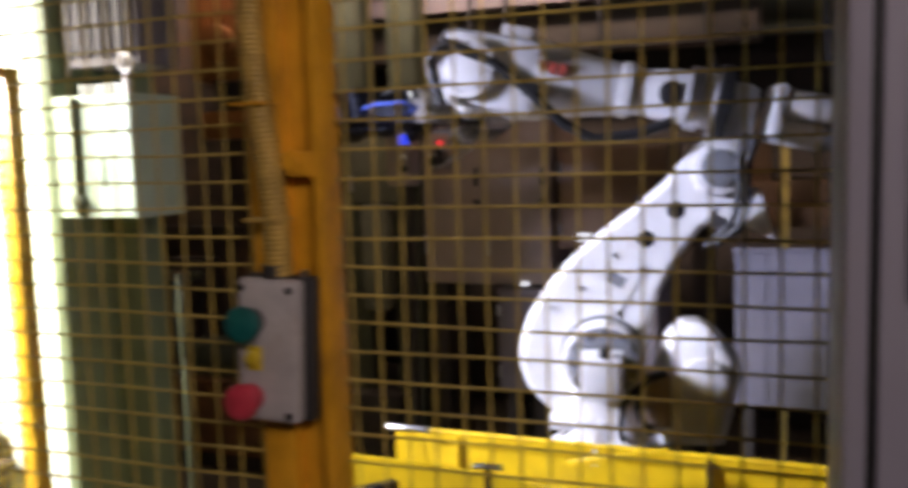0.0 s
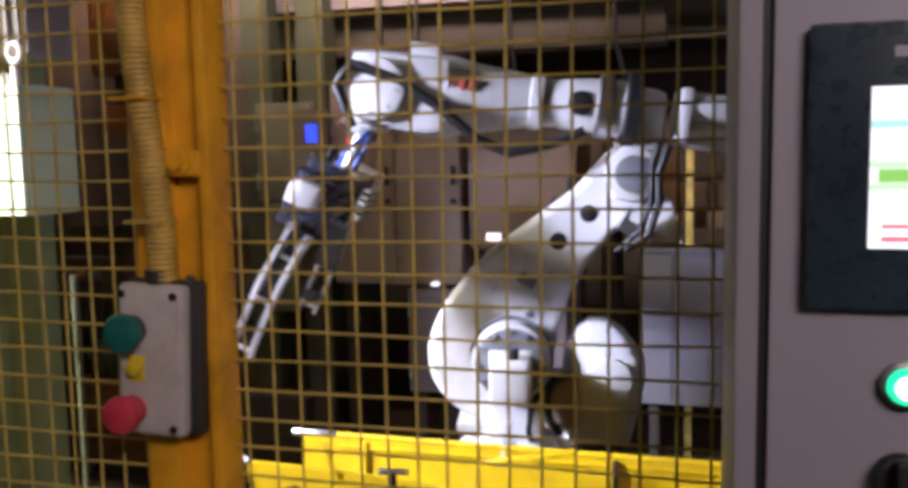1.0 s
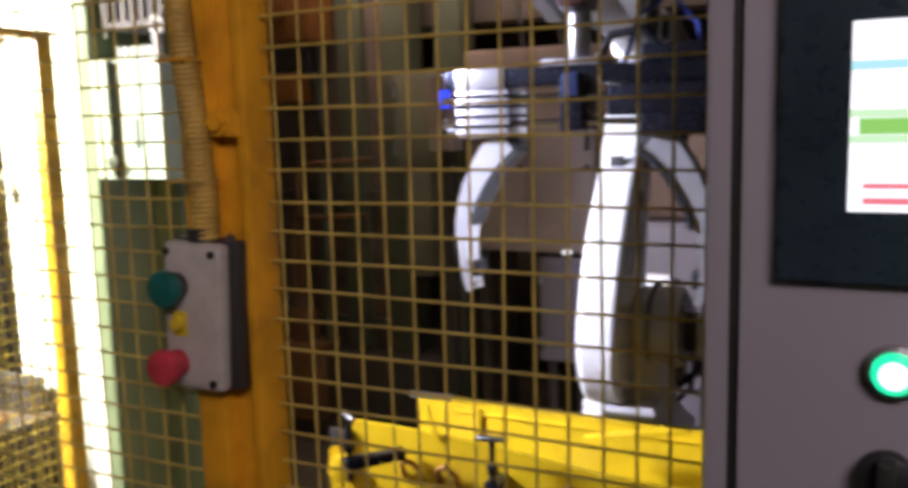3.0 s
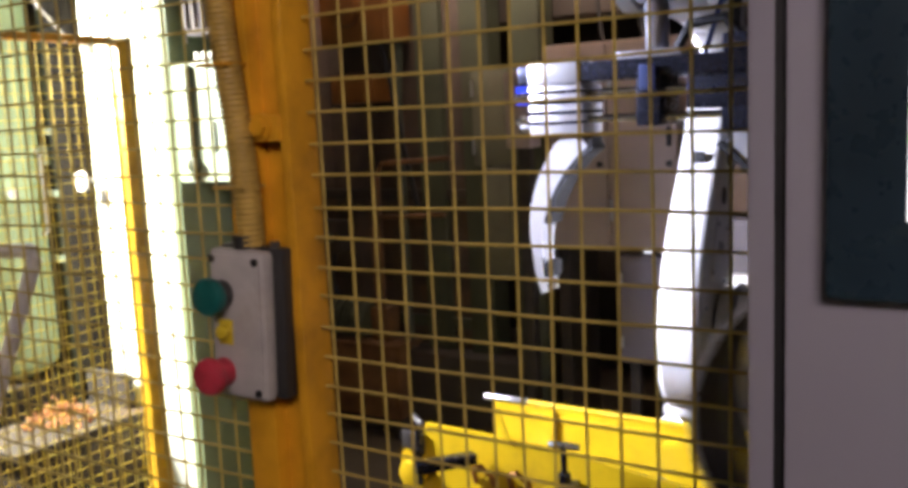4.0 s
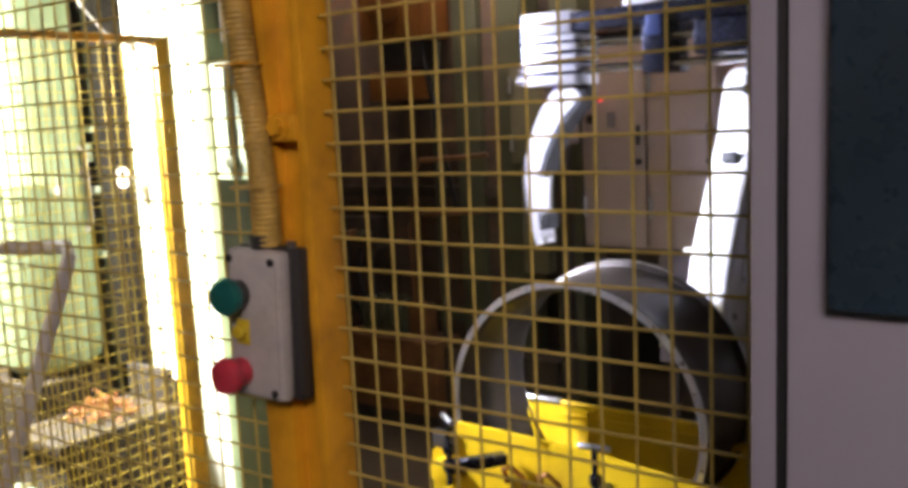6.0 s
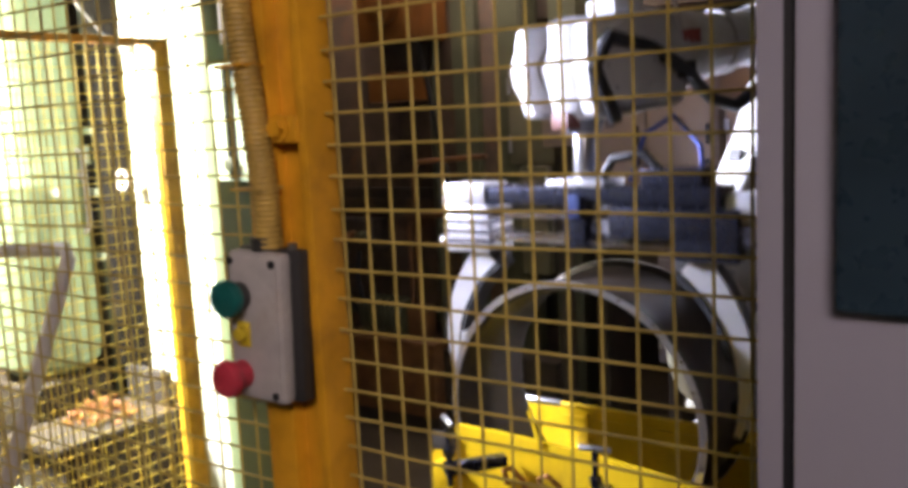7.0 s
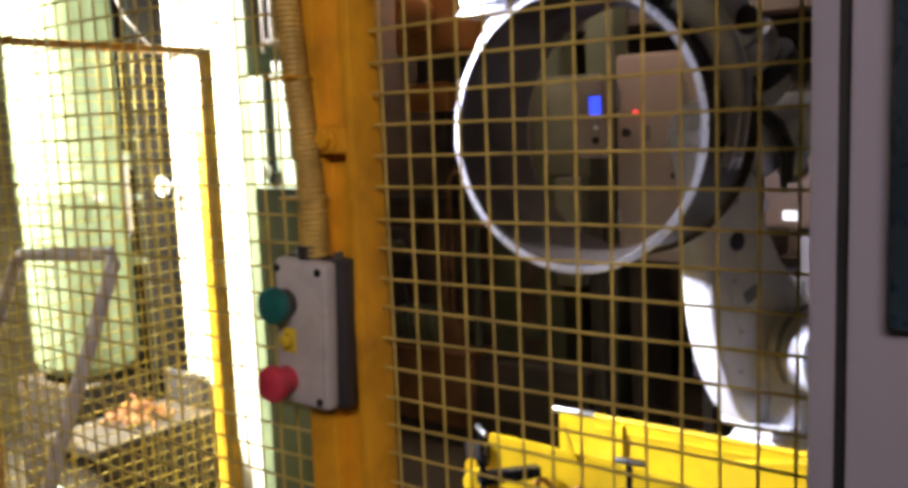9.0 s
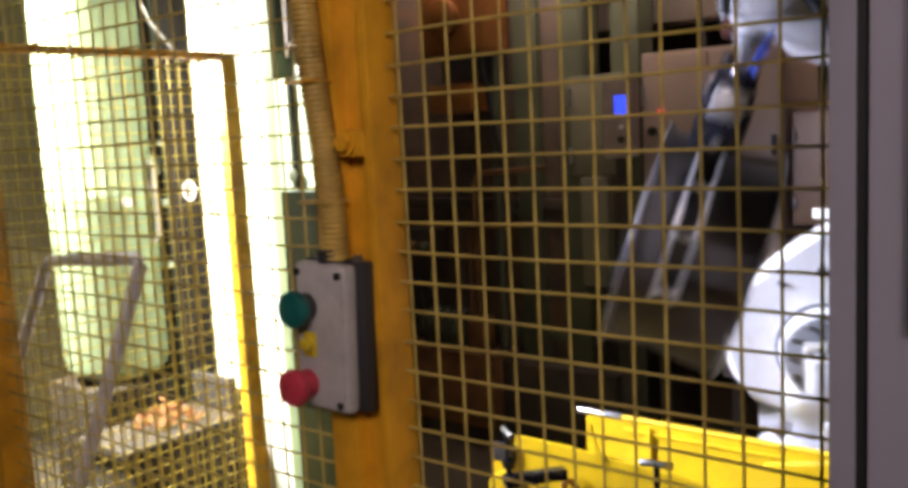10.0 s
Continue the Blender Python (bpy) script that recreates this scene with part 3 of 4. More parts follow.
part("latch", box(B(), (0.20, -0.066, 1.46), (0.218, -0.05, 1.53), 0.003), BLACK, gm)
for x in (-0.34, -0.10, 0.16):
    part("column", box(B(), (x, 0.0, 0.0), (x + 0.13, 0.14, 2.9), 0.006), GREENMACHINE, gm)
part("lower_case", box(B(), (0.03, -0.06, 0.80), (0.16, 0.0, 1.27), 0.006), PANELGREEN, gm)
part("beam", box(B(), (-0.9, 0.15, 1.9), (1.7, 0.35, 2.06), 0.006), DARKMACHINE, gm)
part("pipe", tube(B(), [(-0.42, -0.04, 0.0), (-0.42, -0.04, 1.6), (-0.40, -0.02, 2.0), (-0.36, 0.1, 2.7)], 0.022, 12), GREENMACHINE, gm)
part("pipe", tube(B(), [(0.05, -0.03, 1.7), (0.05, -0.03, 2.3), (0.3, -0.02, 2.6)], 0.018, 12), GREENMACHINE, gm)
part("bed", box(B(), (-1.1, -0.1, 0.0), (0.2, 0.5, 0.42), 0.01), DARKMACHINE, gm)

gd = thing("machine_guard", "brown stained sheet metal machine guard", "guard", pose(-2.75, 2.66, 0))
for k in range(5):
    part("panel", box(B(), (k * 0.27 + 0.003, 0.0 + 0.012 * (k % 2), 0.0), (k * 0.27 + 0.267, 0.03 + 0.012 * (k % 2), 2.5), 0.004), GUARD, gd)
part("rail", box(B(), (0.0, -0.03, 1.12), (1.36, -0.002, 1.17), 0.004), DARKMACHINE, gd)
part("rail", box(B(), (0.0, -0.03, 0.52), (1.36, -0.002, 0.57), 0.004), GREENMACHINE, gd)
om = thing("drive_unit", "orange painted drive unit hung high on the guard", "motor", pose(-1.86, 2.50, 1.78))
part("case", box(B(), (-0.20, -0.06, 0.06), (0.17, 0.15, 0.62), 0.025), BRASSY, om)
for k in range(6):
    part("fin", box(B(), (-0.17 + k * 0.058, -0.072, 0.30), (-0.158 + k * 0.058, -0.0595, 0.60), 0.002), BRASSY, om)
part("terminal_box", box(B(), (-0.17, -0.04, -0.20), (0.08, 0.12, -0.07), 0.010), BRASSY, om)
part("gearbox", cyl(B(), (-0.02, -0.07, 0.22), (-0.02, -0.13, 0.22), 0.085, 24, 0.01), BRASSY, om)
part("bracket", box(B(), (-0.12, 0.0, -0.06), (0.10, 0.155, 0.07), 0.006), DARKMACHINE, om)
part("conduit", tube(B(), [(0.1, 0.0, 0.08), (0.14, 0.0, -0.1), (0.16, 0.05, -0.4), (0.17, 0.13, -0.7)], 0.012, 10), BLACK, om)

# oily hydraulic pack and pipework at the foot of the guard
hp = thing("hydraulic_unit", "rusty brown hydraulic pack beside the machine guard", "machine", pose(-2.02, 2.46, 0))
part("tank", box(B(), (-0.26, -0.02, 0.10), (0.30, 0.17, 0.44), 0.012), OILYRUST, hp)
part("lid", box(B(), (-0.275, -0.032, 0.44), (0.315, 0.18, 0.462), 0.004), OILYRUST, hp)
part("motor", cyl(B(), (-0.16, 0.08, 0.555), (0.10, 0.08, 0.555), 0.085, 24, 0.010), GREENMACHINE, hp)
for k in range(5):
    part("cooling_rib", lathe(B(), [(0.086, 0.0), (0.098, 0.0), (0.098, 0.008), (0.086, 0.008)], 24), GREENMACHINE, hp, at=pose(-0.12 + k * 0.045, 0.08, 0.555, 0, 0, 90))
part("pump", box(B(), (0.12, 0.03, 0.462), (0.22, 0.13, 0.62), 0.010), OILYRUST, hp)
for x, z in ((0.15, 1.05), (0.19, 1.30)):
    part("pipe", tube(B(), [(x, 0.05, 0.62), (x, 0.05, z - 0.05), (x + 0.03, 0.05, z), (x + 0.40, 0.06, z + 0.02)], 0.012, 10), OILYRUST, hp)
for x in (-0.24, 0.25):
    part("foot", box(B(), (x, 0.0, 0.0), (x + 0.04, 0.16, 0.10), 0.003), DARKMACHINE, hp)
vb = thing("valve_block", "dark oily valve block with hoses on the guard", "valve block", pose(-2.28, 2.60, 0.86))
part("block", box(B(), (-0.09, -0.05, 0.0), (0.16, 0.058, 0.16), 0.006), DARKMACHINE, vb)
for k in range(3):
    part("solenoid", cyl(B(), (-0.05 + k * 0.08, -0.05, 0.08), (-0.05 + k * 0.08, -0.12, 0.08), 0.026, 16, 0.004), OILYRUST if k % 2 else GREENMACHINE, vb)
    part("hose", tube(B(), [(-0.05 + k * 0.08, -0.02, 0.0), (-0.05 + k * 0.08, -0.05, -0.12), (-0.02 + k * 0.09, -0.06, -0.25), (0.05 + k * 0.09, -0.03, -0.36)], 0.011, 8), BLACK, vb)

# cable tray behind the robot
tray = thing("cable_tray", "grey sheet cable tray carrying black cables", "cable tray", pose(0, 2.72, 2.10))
part("tray", box(B(), (-1.30, 0.0, 0.0), (1.2, 0.18, 0.012)), MAUVE, tray)
part("lip", box(B(), (-1.30, -0.006, 0.0), (1.2, -0.001, 0.07)), MAUVE, tray)
for k, x in enumerate((-0.86, -0.70, -0.30, 0.12, 0.55)):
    part("hanger", cyl(B(), (x, 0.09, 0.012), (x, 0.09, 1.2), 0.008, 8), STEEL, tray)
    part("drop_cable", tube(B(), [(x + 0.06, -0.012, 0.05), (x + 0.062, -0.03, -0.05), (x + 0.07, -0.03, -0.20), (x + 0.085 + 0.02 * (k % 2), -0.02, -0.335)], 0.009, 8), BLACK, tray)

# overhead crane beams and pipes, dim under the roof
for k, (y, z, m) in enumerate(((2.2, 2.55, DARKMACHINE), (3.2, 2.35, DARKMACHINE), (3.6, 2.0, GREENMACHINE))):
    ob = thing("roof_beam", "dark steel beam under the roof", "beam", pose(0, y, z), "roof beams", "structure")
    part("web", box(B(), (-3.9, -0.008, 0.02), (2.35, 0.008, 0.18)), m, ob)
    part("flange", box(B(), (-3.9, -0.06, 0.0), (2.35, 0.06, 0.0195)), m, ob)
    part("flange", box(B(), (-3.9, -0.06, 0.1805), (2.35, 0.06, 0.20)), m, ob)

# ---- beyond the side fence ----
col = thing("green_column", "pale green painted steel column", "column", pose(-1.66, 1.52, 0), kind="structure")
part("web", box(B(), (-0.074, 0.0, 0.0), (0.05, 0.10, 3.3), 0.004), COLGREEN, col)
part("flange", box(B(), (-0.128, -0.24, 0.0), (-0.075, 0.12, 3.3), 0.004), COLGREEN, col)
part("bracket", box(B(), (-0.05, -0.004, 1.34), (0.24, -0.0005, 1.40), 0.001), GREENMACHINE, col)
part("bracket", box(B(), (-0.05, -0.004, 1.62), (0.24, -0.0005, 1.68), 0.001), GREENMACHINE, col)
wb = thing("wall_box", "pale green wall box with a hinged door and cable glands", "electrical box", pose(-1.73, 1.28, 1.316))
part("body", box(B(), (0, 0.012, 0), (0.31, 0.238, 0.394), 0.004), PALEGREEN, wb)
d = part("door", box(B(), (0.004, -0.004, 0.004), (0.306, 0.0125, 0.39), 0.003), PALEGREEN, wb)
part("hinge_rod", cyl(B(), (0.095, -0.014, 0.01), (0.095, -0.014, 0.385), 0.012, 12), GREENMACHINE, d)
part("knob", cyl(B(), (0.095, -0.004, 0.06), (0.095, -0.03, 0.06), 0.024, 16, 0.004), GREENMACHINE, d)
part("latch", box(B(), (0.19, -0.010, 0.10), (0.196, -0.003, 0.20), 0.001), GREENMACHINE, d)
for k in range(6):
    part("gland", cyl(B(), (0.10 + k * 0.034, 0.03, 0.394), (0.10 + k * 0.034, 0.03, 0.43), 0.010, 10, 0.003), WHITEPLASTIC, wb)
e = part("eye_bolt", cyl(B(), (0.305, 0.0, 0.39), (0.305, 0.0, 0.455), 0.014, 12), GALV, wb)
part("eye", tube(B(), [(0.305 + 0.022 * math.cos(a * math.tau / 16), 0.0, 0.485 + 0.026 * math.sin(a * math.tau / 16)) for a in range(17)], 0.009, 8), GALV, e)
mot = thing("hanging_motor", "dark grey motor housing hung on the column", "motor", pose(-1.56, 1.42, 1.80))
part("housing", box(B(), (-0.13, -0.10, 0.0), (0.15, 0.10, 0.52), 0.012), MAUVE, mot)
for k in range(7):
    part("fin", box(B(), (-0.12 + k * 0.04, -0.112, 0.03), (-0.112 + k * 0.04, -0.0995, 0.48)), MAUVE, mot)
part("cable_sleeve", cyl(B(), (-0.145, -0.09, -0.02), (-0.145, -0.09, 0.5), 0.008, 10), GALV, mot)
rod = thing("hanging_rod", "pale steel rod beside the column", "rod", pose(-1.45, 1.5, 0.0))
part("rod", cyl(B(), (0, 0, 0.0), (0, 0, 1.10), 0.011, 10, 0.004), GREENMACHINE, rod)
part("grip", cyl(B(), (0, 0, 0.82), (0, 0, 1.11), 0.013, 10, 0.004), GREENMACHINE, rod)

pil = thing("white_pillar", "white limewashed pillar", "pillar", pose(0, 0, 0), kind="structure")
part("shaft", box(B(), (-2.31, 1.36, 0.0), (-1.795, 1.80, 3.3), 0.010), WHITEWALL, pil)
tank = thing("pressure_tank", "pale green steel tank on a base", "tank", pose(-2.88, 1.27, 0))
part("shell", lathe(B(), [(0.0, 0.51), (0.15, 0.52), (0.212, 0.57), (0.224, 0.63), (0.226, 1.30), (0.2265, 1.302), (0.2265, 1.312), (0.226, 1.314), (0.224, 2.3), (0.20, 2.4), (0.11, 2.46), (0.0, 2.47)], 48, False), TANKGREEN, tank, at=pose(0, 0, 0, 90, 0, 0))
part("base", box(B(), (-0.22, -0.22, 0.0), (0.22, 0.22, 0.51), 0.01), BROWNBED, tank)
part("valve", cyl(B(), (0.18, 0.0, 1.28), (0.26, -0.05, 1.28), 0.02, 12), GALV, tank)
part("gauge_pipe", tube(B(), [(0.2, 0.09, 1.1), (0.23, 0.10, 1.12), (0.23, 0.10, 1.42), (0.2, 0.09, 1.44)], 0.012, 10), GALV, tank)
vm = thing("valve_stand", "dark oily valve stand with pale handwheels", "machine", pose(-2.72, 1.52, 0))
part("frame", box(B(), (-0.12, -0.10, 0.0), (0.06, 0.12, 2.2), 0.008), DARKMACHINE, vm)
part("bar", cyl(B(), (0.08, -0.10, 0.3), (0.08, -0.10, 2.6), 0.014, 10), GREENMACHINE, vm)
part("bar", cyl(B(), (0.02, -0.12, 0.3), (0.02, -0.12, 2.6), 0.010, 10), DARKMACHINE, vm)
for z in (0.98, 1.25, 1.5):
    part("bracket", box(B(), (-0.06, -0.13, z), (0.10, -0.105, z + 0.028), 0.003), PALEGREEN, vm)
part("valve_body", cyl(B(), (0.02, -0.13, 1.34), (0.02, -0.17, 1.34), 0.035, 16, 0.005), GALV, vm)
part("gauge_case", box(B(), (-0.03, -0.15, 1.38), (0.06, -0.10, 1.46), 0.005), PALEGREEN, vm)
ped = thing("machine_bed", "low oily brown machine bed with swarf on it", "machine", pose(-2.35, 0.95, 0))
part("bed", box(B(), (-0.05, -0.12, 0.0), (0.25, 0.37, 0.42), 0.012), BROWNBED, ped)
part("skirt", box(B(), (-0.07, -0.15, 0.0), (0.27, -0.1205, 0.25), 0.004), PALEGREEN, ped, "pale green skirt plate")
part("ledge", box(B(), (-0.07, -0.15, 0.42), (0.27, 0.39, 0.45), 0.004), BROWNBED, ped)
part("channel", box(B(), (-0.05, 0.35, 0.45), (0.2, 0.38, 0.58), 0.003), DARKMACHINE, ped)
bm = B()
rnd = random.Random(4)
for k in range(160):
    a, r = rnd.uniform(0, 6.28), rnd.uniform(0, 1) ** 0.7
    x, y, h = 0.16 * r * math.cos(a), 0.13 * r * math.sin(a), 0.09 * (1 - r)
    p = Vector((0.8 * x + 0.08, y + 0.14, 0.45 + h * rnd.uniform(0.2, 1)))
    q = [p + Vector((rnd.uniform(-0.02, 0.02), rnd.uniform(-0.02, 0.02), rnd.uniform(0, 0.02))) for _ in range(2)]
    tube(bm, [p, *q], [0.004, 0.003, 0.002], 5)
swarf = tagged(mesh_object("swarf_heap", bm, RUST), "rusty orange heap of metal swarf", "swarf", kind="stuff")
swarf.matrix_basis = pose(-2.35, 0.95, 0.002)

hc = thing("hanging_cable", "thin pale cable sagging down to the white pillar", "cable", pose(0, 0, 0))
part("cable", tube(B(), [(-2.40, 1.12, 3.29), (-2.38, 1.13, 2.5), (-2.35, 1.15, 2.14), (-2.31, 1.20, 1.96), (-2.28, 1.27, 1.86), (-2.27, 1.34, 1.83), (-2.27, 1.362, 1.83)], 0.005, 8), GALV, hc)
part("anchor", box(B(), (-2.295, 1.345, 1.80), (-2.245, 1.3605, 1.86), 0.003), GALV, hc)
hw = thing("shutoff_valve", "pale round shutoff valve on the pillar edge", "valve", pose(-2.30, 1.30, 1.32))
part("stem", cyl(B(), (0, 0, 0), (0, 0.061, 0), 0.009, 10), STEEL, hw)
part("wheel", tube(B(), [(0.034 * math.cos(a * math.tau / 20), 0, 0.034 * math.sin(a * math.tau / 20)) for a in range(21)], 0.007, 8), GALV, hw)
part("hub", cyl(B(), (0, -0.012, 0), (0, 0.006, 0), 0.013, 14, 0.002), GALV, hw)
part("spoke", box(B(), (-0.034, -0.004, -0.004), (0.034, 0.004, 0.004)), GALV, hw)

# bent tube handle of a hand cart
cart = thing("hand_cart", "white painted tube handle of a hand cart", "cart", pose(0, 0, 0))
lean = 0.43
part("handle", tube(B(), [(-1.053, 0.3 - lean * 0.5, 0.757), (-1.053, 0.296, 1.24), (-1.07, 0.3, 1.256), (-1.46, 0.3, 1.232), (-1.477, 0.296, 1.215), (-1.477, 0.3 - lean * 0.5, 0.73)], 0.0155, 14), GALV, cart)
part("leg", tube(B(), [(-1.053, 0.085, 0.757), (-1.053, 0.07, 0.70), (-1.053, 0.07, 0.24)], 0.0155, 12), GALV, cart)
part("leg", tube(B(), [(-1.477, 0.085, 0.73), (-1.477, 0.07, 0.67), (-1.477, 0.07, 0.24)], 0.0155, 12), GALV, cart)
part("deck", box(B(), (-1.50, 0.05, 0.21), (-1.03, 0.75, 0.24), 0.004), DARKMACHINE, cart)
for x in (-1.47, -1.06):
    for y in (0.14, 0.66):
        w = part("wheel", cyl(B(), (x - 0.018, y, 0.09), (x + 0.018, y, 0.09), 0.09, 24, 0.008), BLACK, cart)
        part("fork", box(B(), (x - 0.024, y - 0.012, 0.09), (x - 0.0185, y + 0.012, 0.21)), STEEL, w)

# ---- the robot ----
BASE, HIGH, A1, L2, L3, TOOL = (-0.04, 1.73), 0.86, 0.0, 0.67, 0.79, 0.27
RISE = 0.15
REACH = math.hypot(L3, RISE)
robot = thing("robot_arm", "white six axis industrial robot with a wheel gripper", "robot", pose(BASE[0], BASE[1], 0))
part("pedestal", box(B(), (-0.24, -0.24, 0.0), (0.24, 0.24, 0.30), 0.012), ROBOTGREY, robot)
part("foot", tube(B(), [(0, 0, 0.30), (0, 0, 0.34), (0, 0, 0.40), (0, 0, 0.52)], [0.25, 0.25, 0.19, 0.165], 40), ROBOT, robot)
for k in range(8):
    a = (k + 0.5) * math.tau / 8
    part("bolt", cyl(B(), (0.22 * math.cos(a), 0.22 * math.sin(a), 0.335), (0.22 * math.cos(a), 0.22 * math.sin(a), 0.355), 0.014, 6), STEEL, robot)


def loft(bm, sections, seg=28, power=3.2):
    """Rounded-square sections (x, y, z, half x, half y) joined upwards."""
    rings = []
    for cx, cy, z, hx, hy in sections:
        ring = []
        for k in range(seg):
            c, q = math.cos(k * math.tau / seg), math.sin(k * math.tau / seg)
            ring.append(bm.verts.new((cx + hx * math.copysign(abs(c) ** (2 / power), c), cy + hy * math.copysign(abs(q) ** (2 / power), q), z)))
        rings.append(ring)
    for lo, up in zip(rings, rings[1:]):
        for k in range(seg):
            j = (k + 1) % seg
            bm.faces.new((lo[k], lo[j], up[j], up[k]))
    bm.faces.new(rings[0][::-1])
    bm.faces.new(rings[-1])
    return bm


# turret: a waisted casting that carries the shoulder in front and a motor housing behind
turret = part("turret", loft(B(), [(0, 0, 0.52, 0.17, 0.17), (0, 0, 0.555, 0.175, 0.175), (0, 0, 0.575, 0.15, 0.15), (0.0, 0.0, 0.64, 0.115, 0.115), (0.0, 0.03, 0.72, 0.10, 0.085), (0.0, 0.035, 0.86, 0.10, 0.07), (0.0, 0.035, 0.95, 0.06, 0.05)]), ROBOT, robot)
part("foot_plate", box(B(), (-0.05, -0.11, 0.635), (0.17, 0.10, 0.662), 0.006), ROBOT, turret)
part("drum", cyl(B(), (A1, 0.017, HIGH), (A1, 0.150, HIGH), 0.118, 44, 0.010), ROBOT, turret)
part("gear_ring", cyl(B(), (A1, 0.150, HIGH), (A1, 0.158, HIGH), 0.106, 40, 0.003), ROBOTGREY, turret)
part("gear_gap", lathe(B(), [(0.1185, 0.060), (0.128, 0.062), (0.128, 0.072), (0.1185, 0.074)], 44), ROBOTGREY, turret, at=pose(A1, 0, HIGH))
for k in range(12):
    a = k * math.tau / 12
    part("bolt", cyl(B(), (A1 + 0.096 * math.cos(a), 0.157, HIGH + 0.096 * math.sin(a)), (A1 + 0.096 * math.cos(a), 0.164, HIGH + 0.096 * math.sin(a)), 0.0065, 6), STEEL, turret)
part("motor_neck", cyl(B(), (A1, 0.157, HIGH - 0.01), (A1, 0.205, HIGH - 0.01), 0.058, 32, 0.004), DARKPLASTIC, turret)
mo = part("motor", box(B(), (A1 - 0.056, 0.205, HIGH - 0.068), (A1 + 0.056, 0.315, HIGH + 0.046), 0.010), ROBOT, turret)
part("motor_flange", box(B(), (A1 - 0.062, 0.196, HIGH - 0.074), (A1 + 0.062, 0.212, HIGH + 0.052), 0.004), ROBOT, mo)
part("motor_cap", box(B(), (A1 - 0.052, 0.317, HIGH - 0.064), (A1 + 0.052, 0.352, HIGH + 0.042), 0.010), ROBOT, mo)
part("plug", cyl(B(), (A1 - 0.01, 0.28, HIGH + 0.044), (A1 - 0.01, 0.28, HIGH + 0.078), 0.017, 16, 0.004), BLACK, mo)
part("bracket", plate(B(), [(0.0, 0.0), (0.055, 0.0), (0.035, 0.12), (0.012, 0.12)], 0.05, pose(-0.02, 0.25, 0.60)), ROBOT, turret)
part("axis_housing", loft(B(), [(-0.26, 0.0, 0.60, 0.10, 0.10), (-0.27, 0.0, 0.70, 0.115, 0.11), (-0.28, 0.0, 0.80, 0.125, 0.115), (-0.28, 0.0, 0.86, 0.12, 0.115), (-0.27, 0.0, 0.93, 0.075, 0.09), (-0.265, 0.0, 0.965, 0.03, 0.06)], power=5), ROBOT, turret)
part("housing_cap", cyl(B(), (-0.29, 0.112, 0.80), (-0.29, 0.13, 0.80), 0.07, 28, 0.006), ROBOT, turret)
part("housing_neck", box(B(), (-0.19, -0.08, 0.56), (0.0, 0.07, 0.80), 0.03), ROBOT, turret)
part("junction_box", box(B(), (-0.20, 0.075, 0.66), (-0.10, 0.125, 0.83), 0.008), BEIGE, turret)
part("cable_loop", tube(B(), [(-0.14, 0.11, 0.64), (-0.11, 0.17, 0.70), (-0.10, 0.18, 0.77), (-0.13, 0.17, 0.82), (-0.18, 0.14, 0.83)], 0.013, 10), BLACK, turret)
part("cable_loop", tube(B(), [(-0.06, 0.10, 0.60), (-0.05, 0.16, 0.66), (-0.06, 0.17, 0.74), (-0.10, 0.13, 0.79)], 0.009, 10), BLACK, turret)

tip = [(0.008 + 0.092 * math.cos(a), 0.655 + 0.085 * math.sin(a)) for a in [k * math.pi / 10 for k in range(11)]]
lower = part("lower_arm", plate(B(), [(-0.07, -0.22), (0.0, -0.248), (0.06, -0.246), (0.11, -0.235), (0.155, -0.215), (0.195, -0.18), (0.228, -0.135), (0.248, -0.08), (0.258, -0.02), (0.258, 0.06), (0.248, 0.144), (0.232, 0.22), (0.208, 0.295), (0.180, 0.37), (0.152, 0.44), (0.118, 0.54)] + tip + [(-0.076, 0.56), (-0.05, 0.47), (-0.04, 0.36), (-0.05, 0.25), (-0.08, 0.14), (-0.115, 0.05), (-0.135, -0.05), (-0.125, -0.15)], 0.120), ROBOT, robot)
bev = lower.modifiers.new("bevel", "BEVEL")
bev.width, bev.segments, bev.limit_method = 0.020, 3, "ANGLE"
lower.data.transform(Matrix.Translation((0, -0.105, 0)))
# Black discs paint the dark inside of two open holes through the arm.
for z, x in ((0.37, 0.075), (0.49, 0.045)):
    part("painted_hole", cyl(B(), (x, 0.009, z), (x, 0.0175, z), 0.026, 22, 0.002), BLACK, lower)
    part("painted_hole", cyl(B(), (x, -0.1025, z), (x, -0.1075, z), 0.026, 22, 0.002), BLACK, lower)
part("cast_web", plate(B(), [(0.02, 0.10), (0.17, 0.12), (0.145, 0.30), (0.03, 0.30)], 0.005, pose(0, 0.0135, 0)), ROBOT, lower)
for x, z in ((0.03, 0.13), (0.16, 0.14), (0.205, 0.04), (0.13, 0.28), (0.04, 0.28)):
    part("bolt", cyl(B(), (x, 0.014, z), (x, 0.024, z), 0.0075, 6), STEEL, lower)
part("elbow_gear", cyl(B(), (0.008, 0.013, 0.66), (0.008, 0.085, 0.66), 0.080, 32, 0.008), ROBOT, lower)
part("elbow_cap", cyl(B(), (0.008, 0.084, 0.66), (0.008, 0.094, 0.66), 0.055, 28, 0.003), ROBOTGREY, lower)
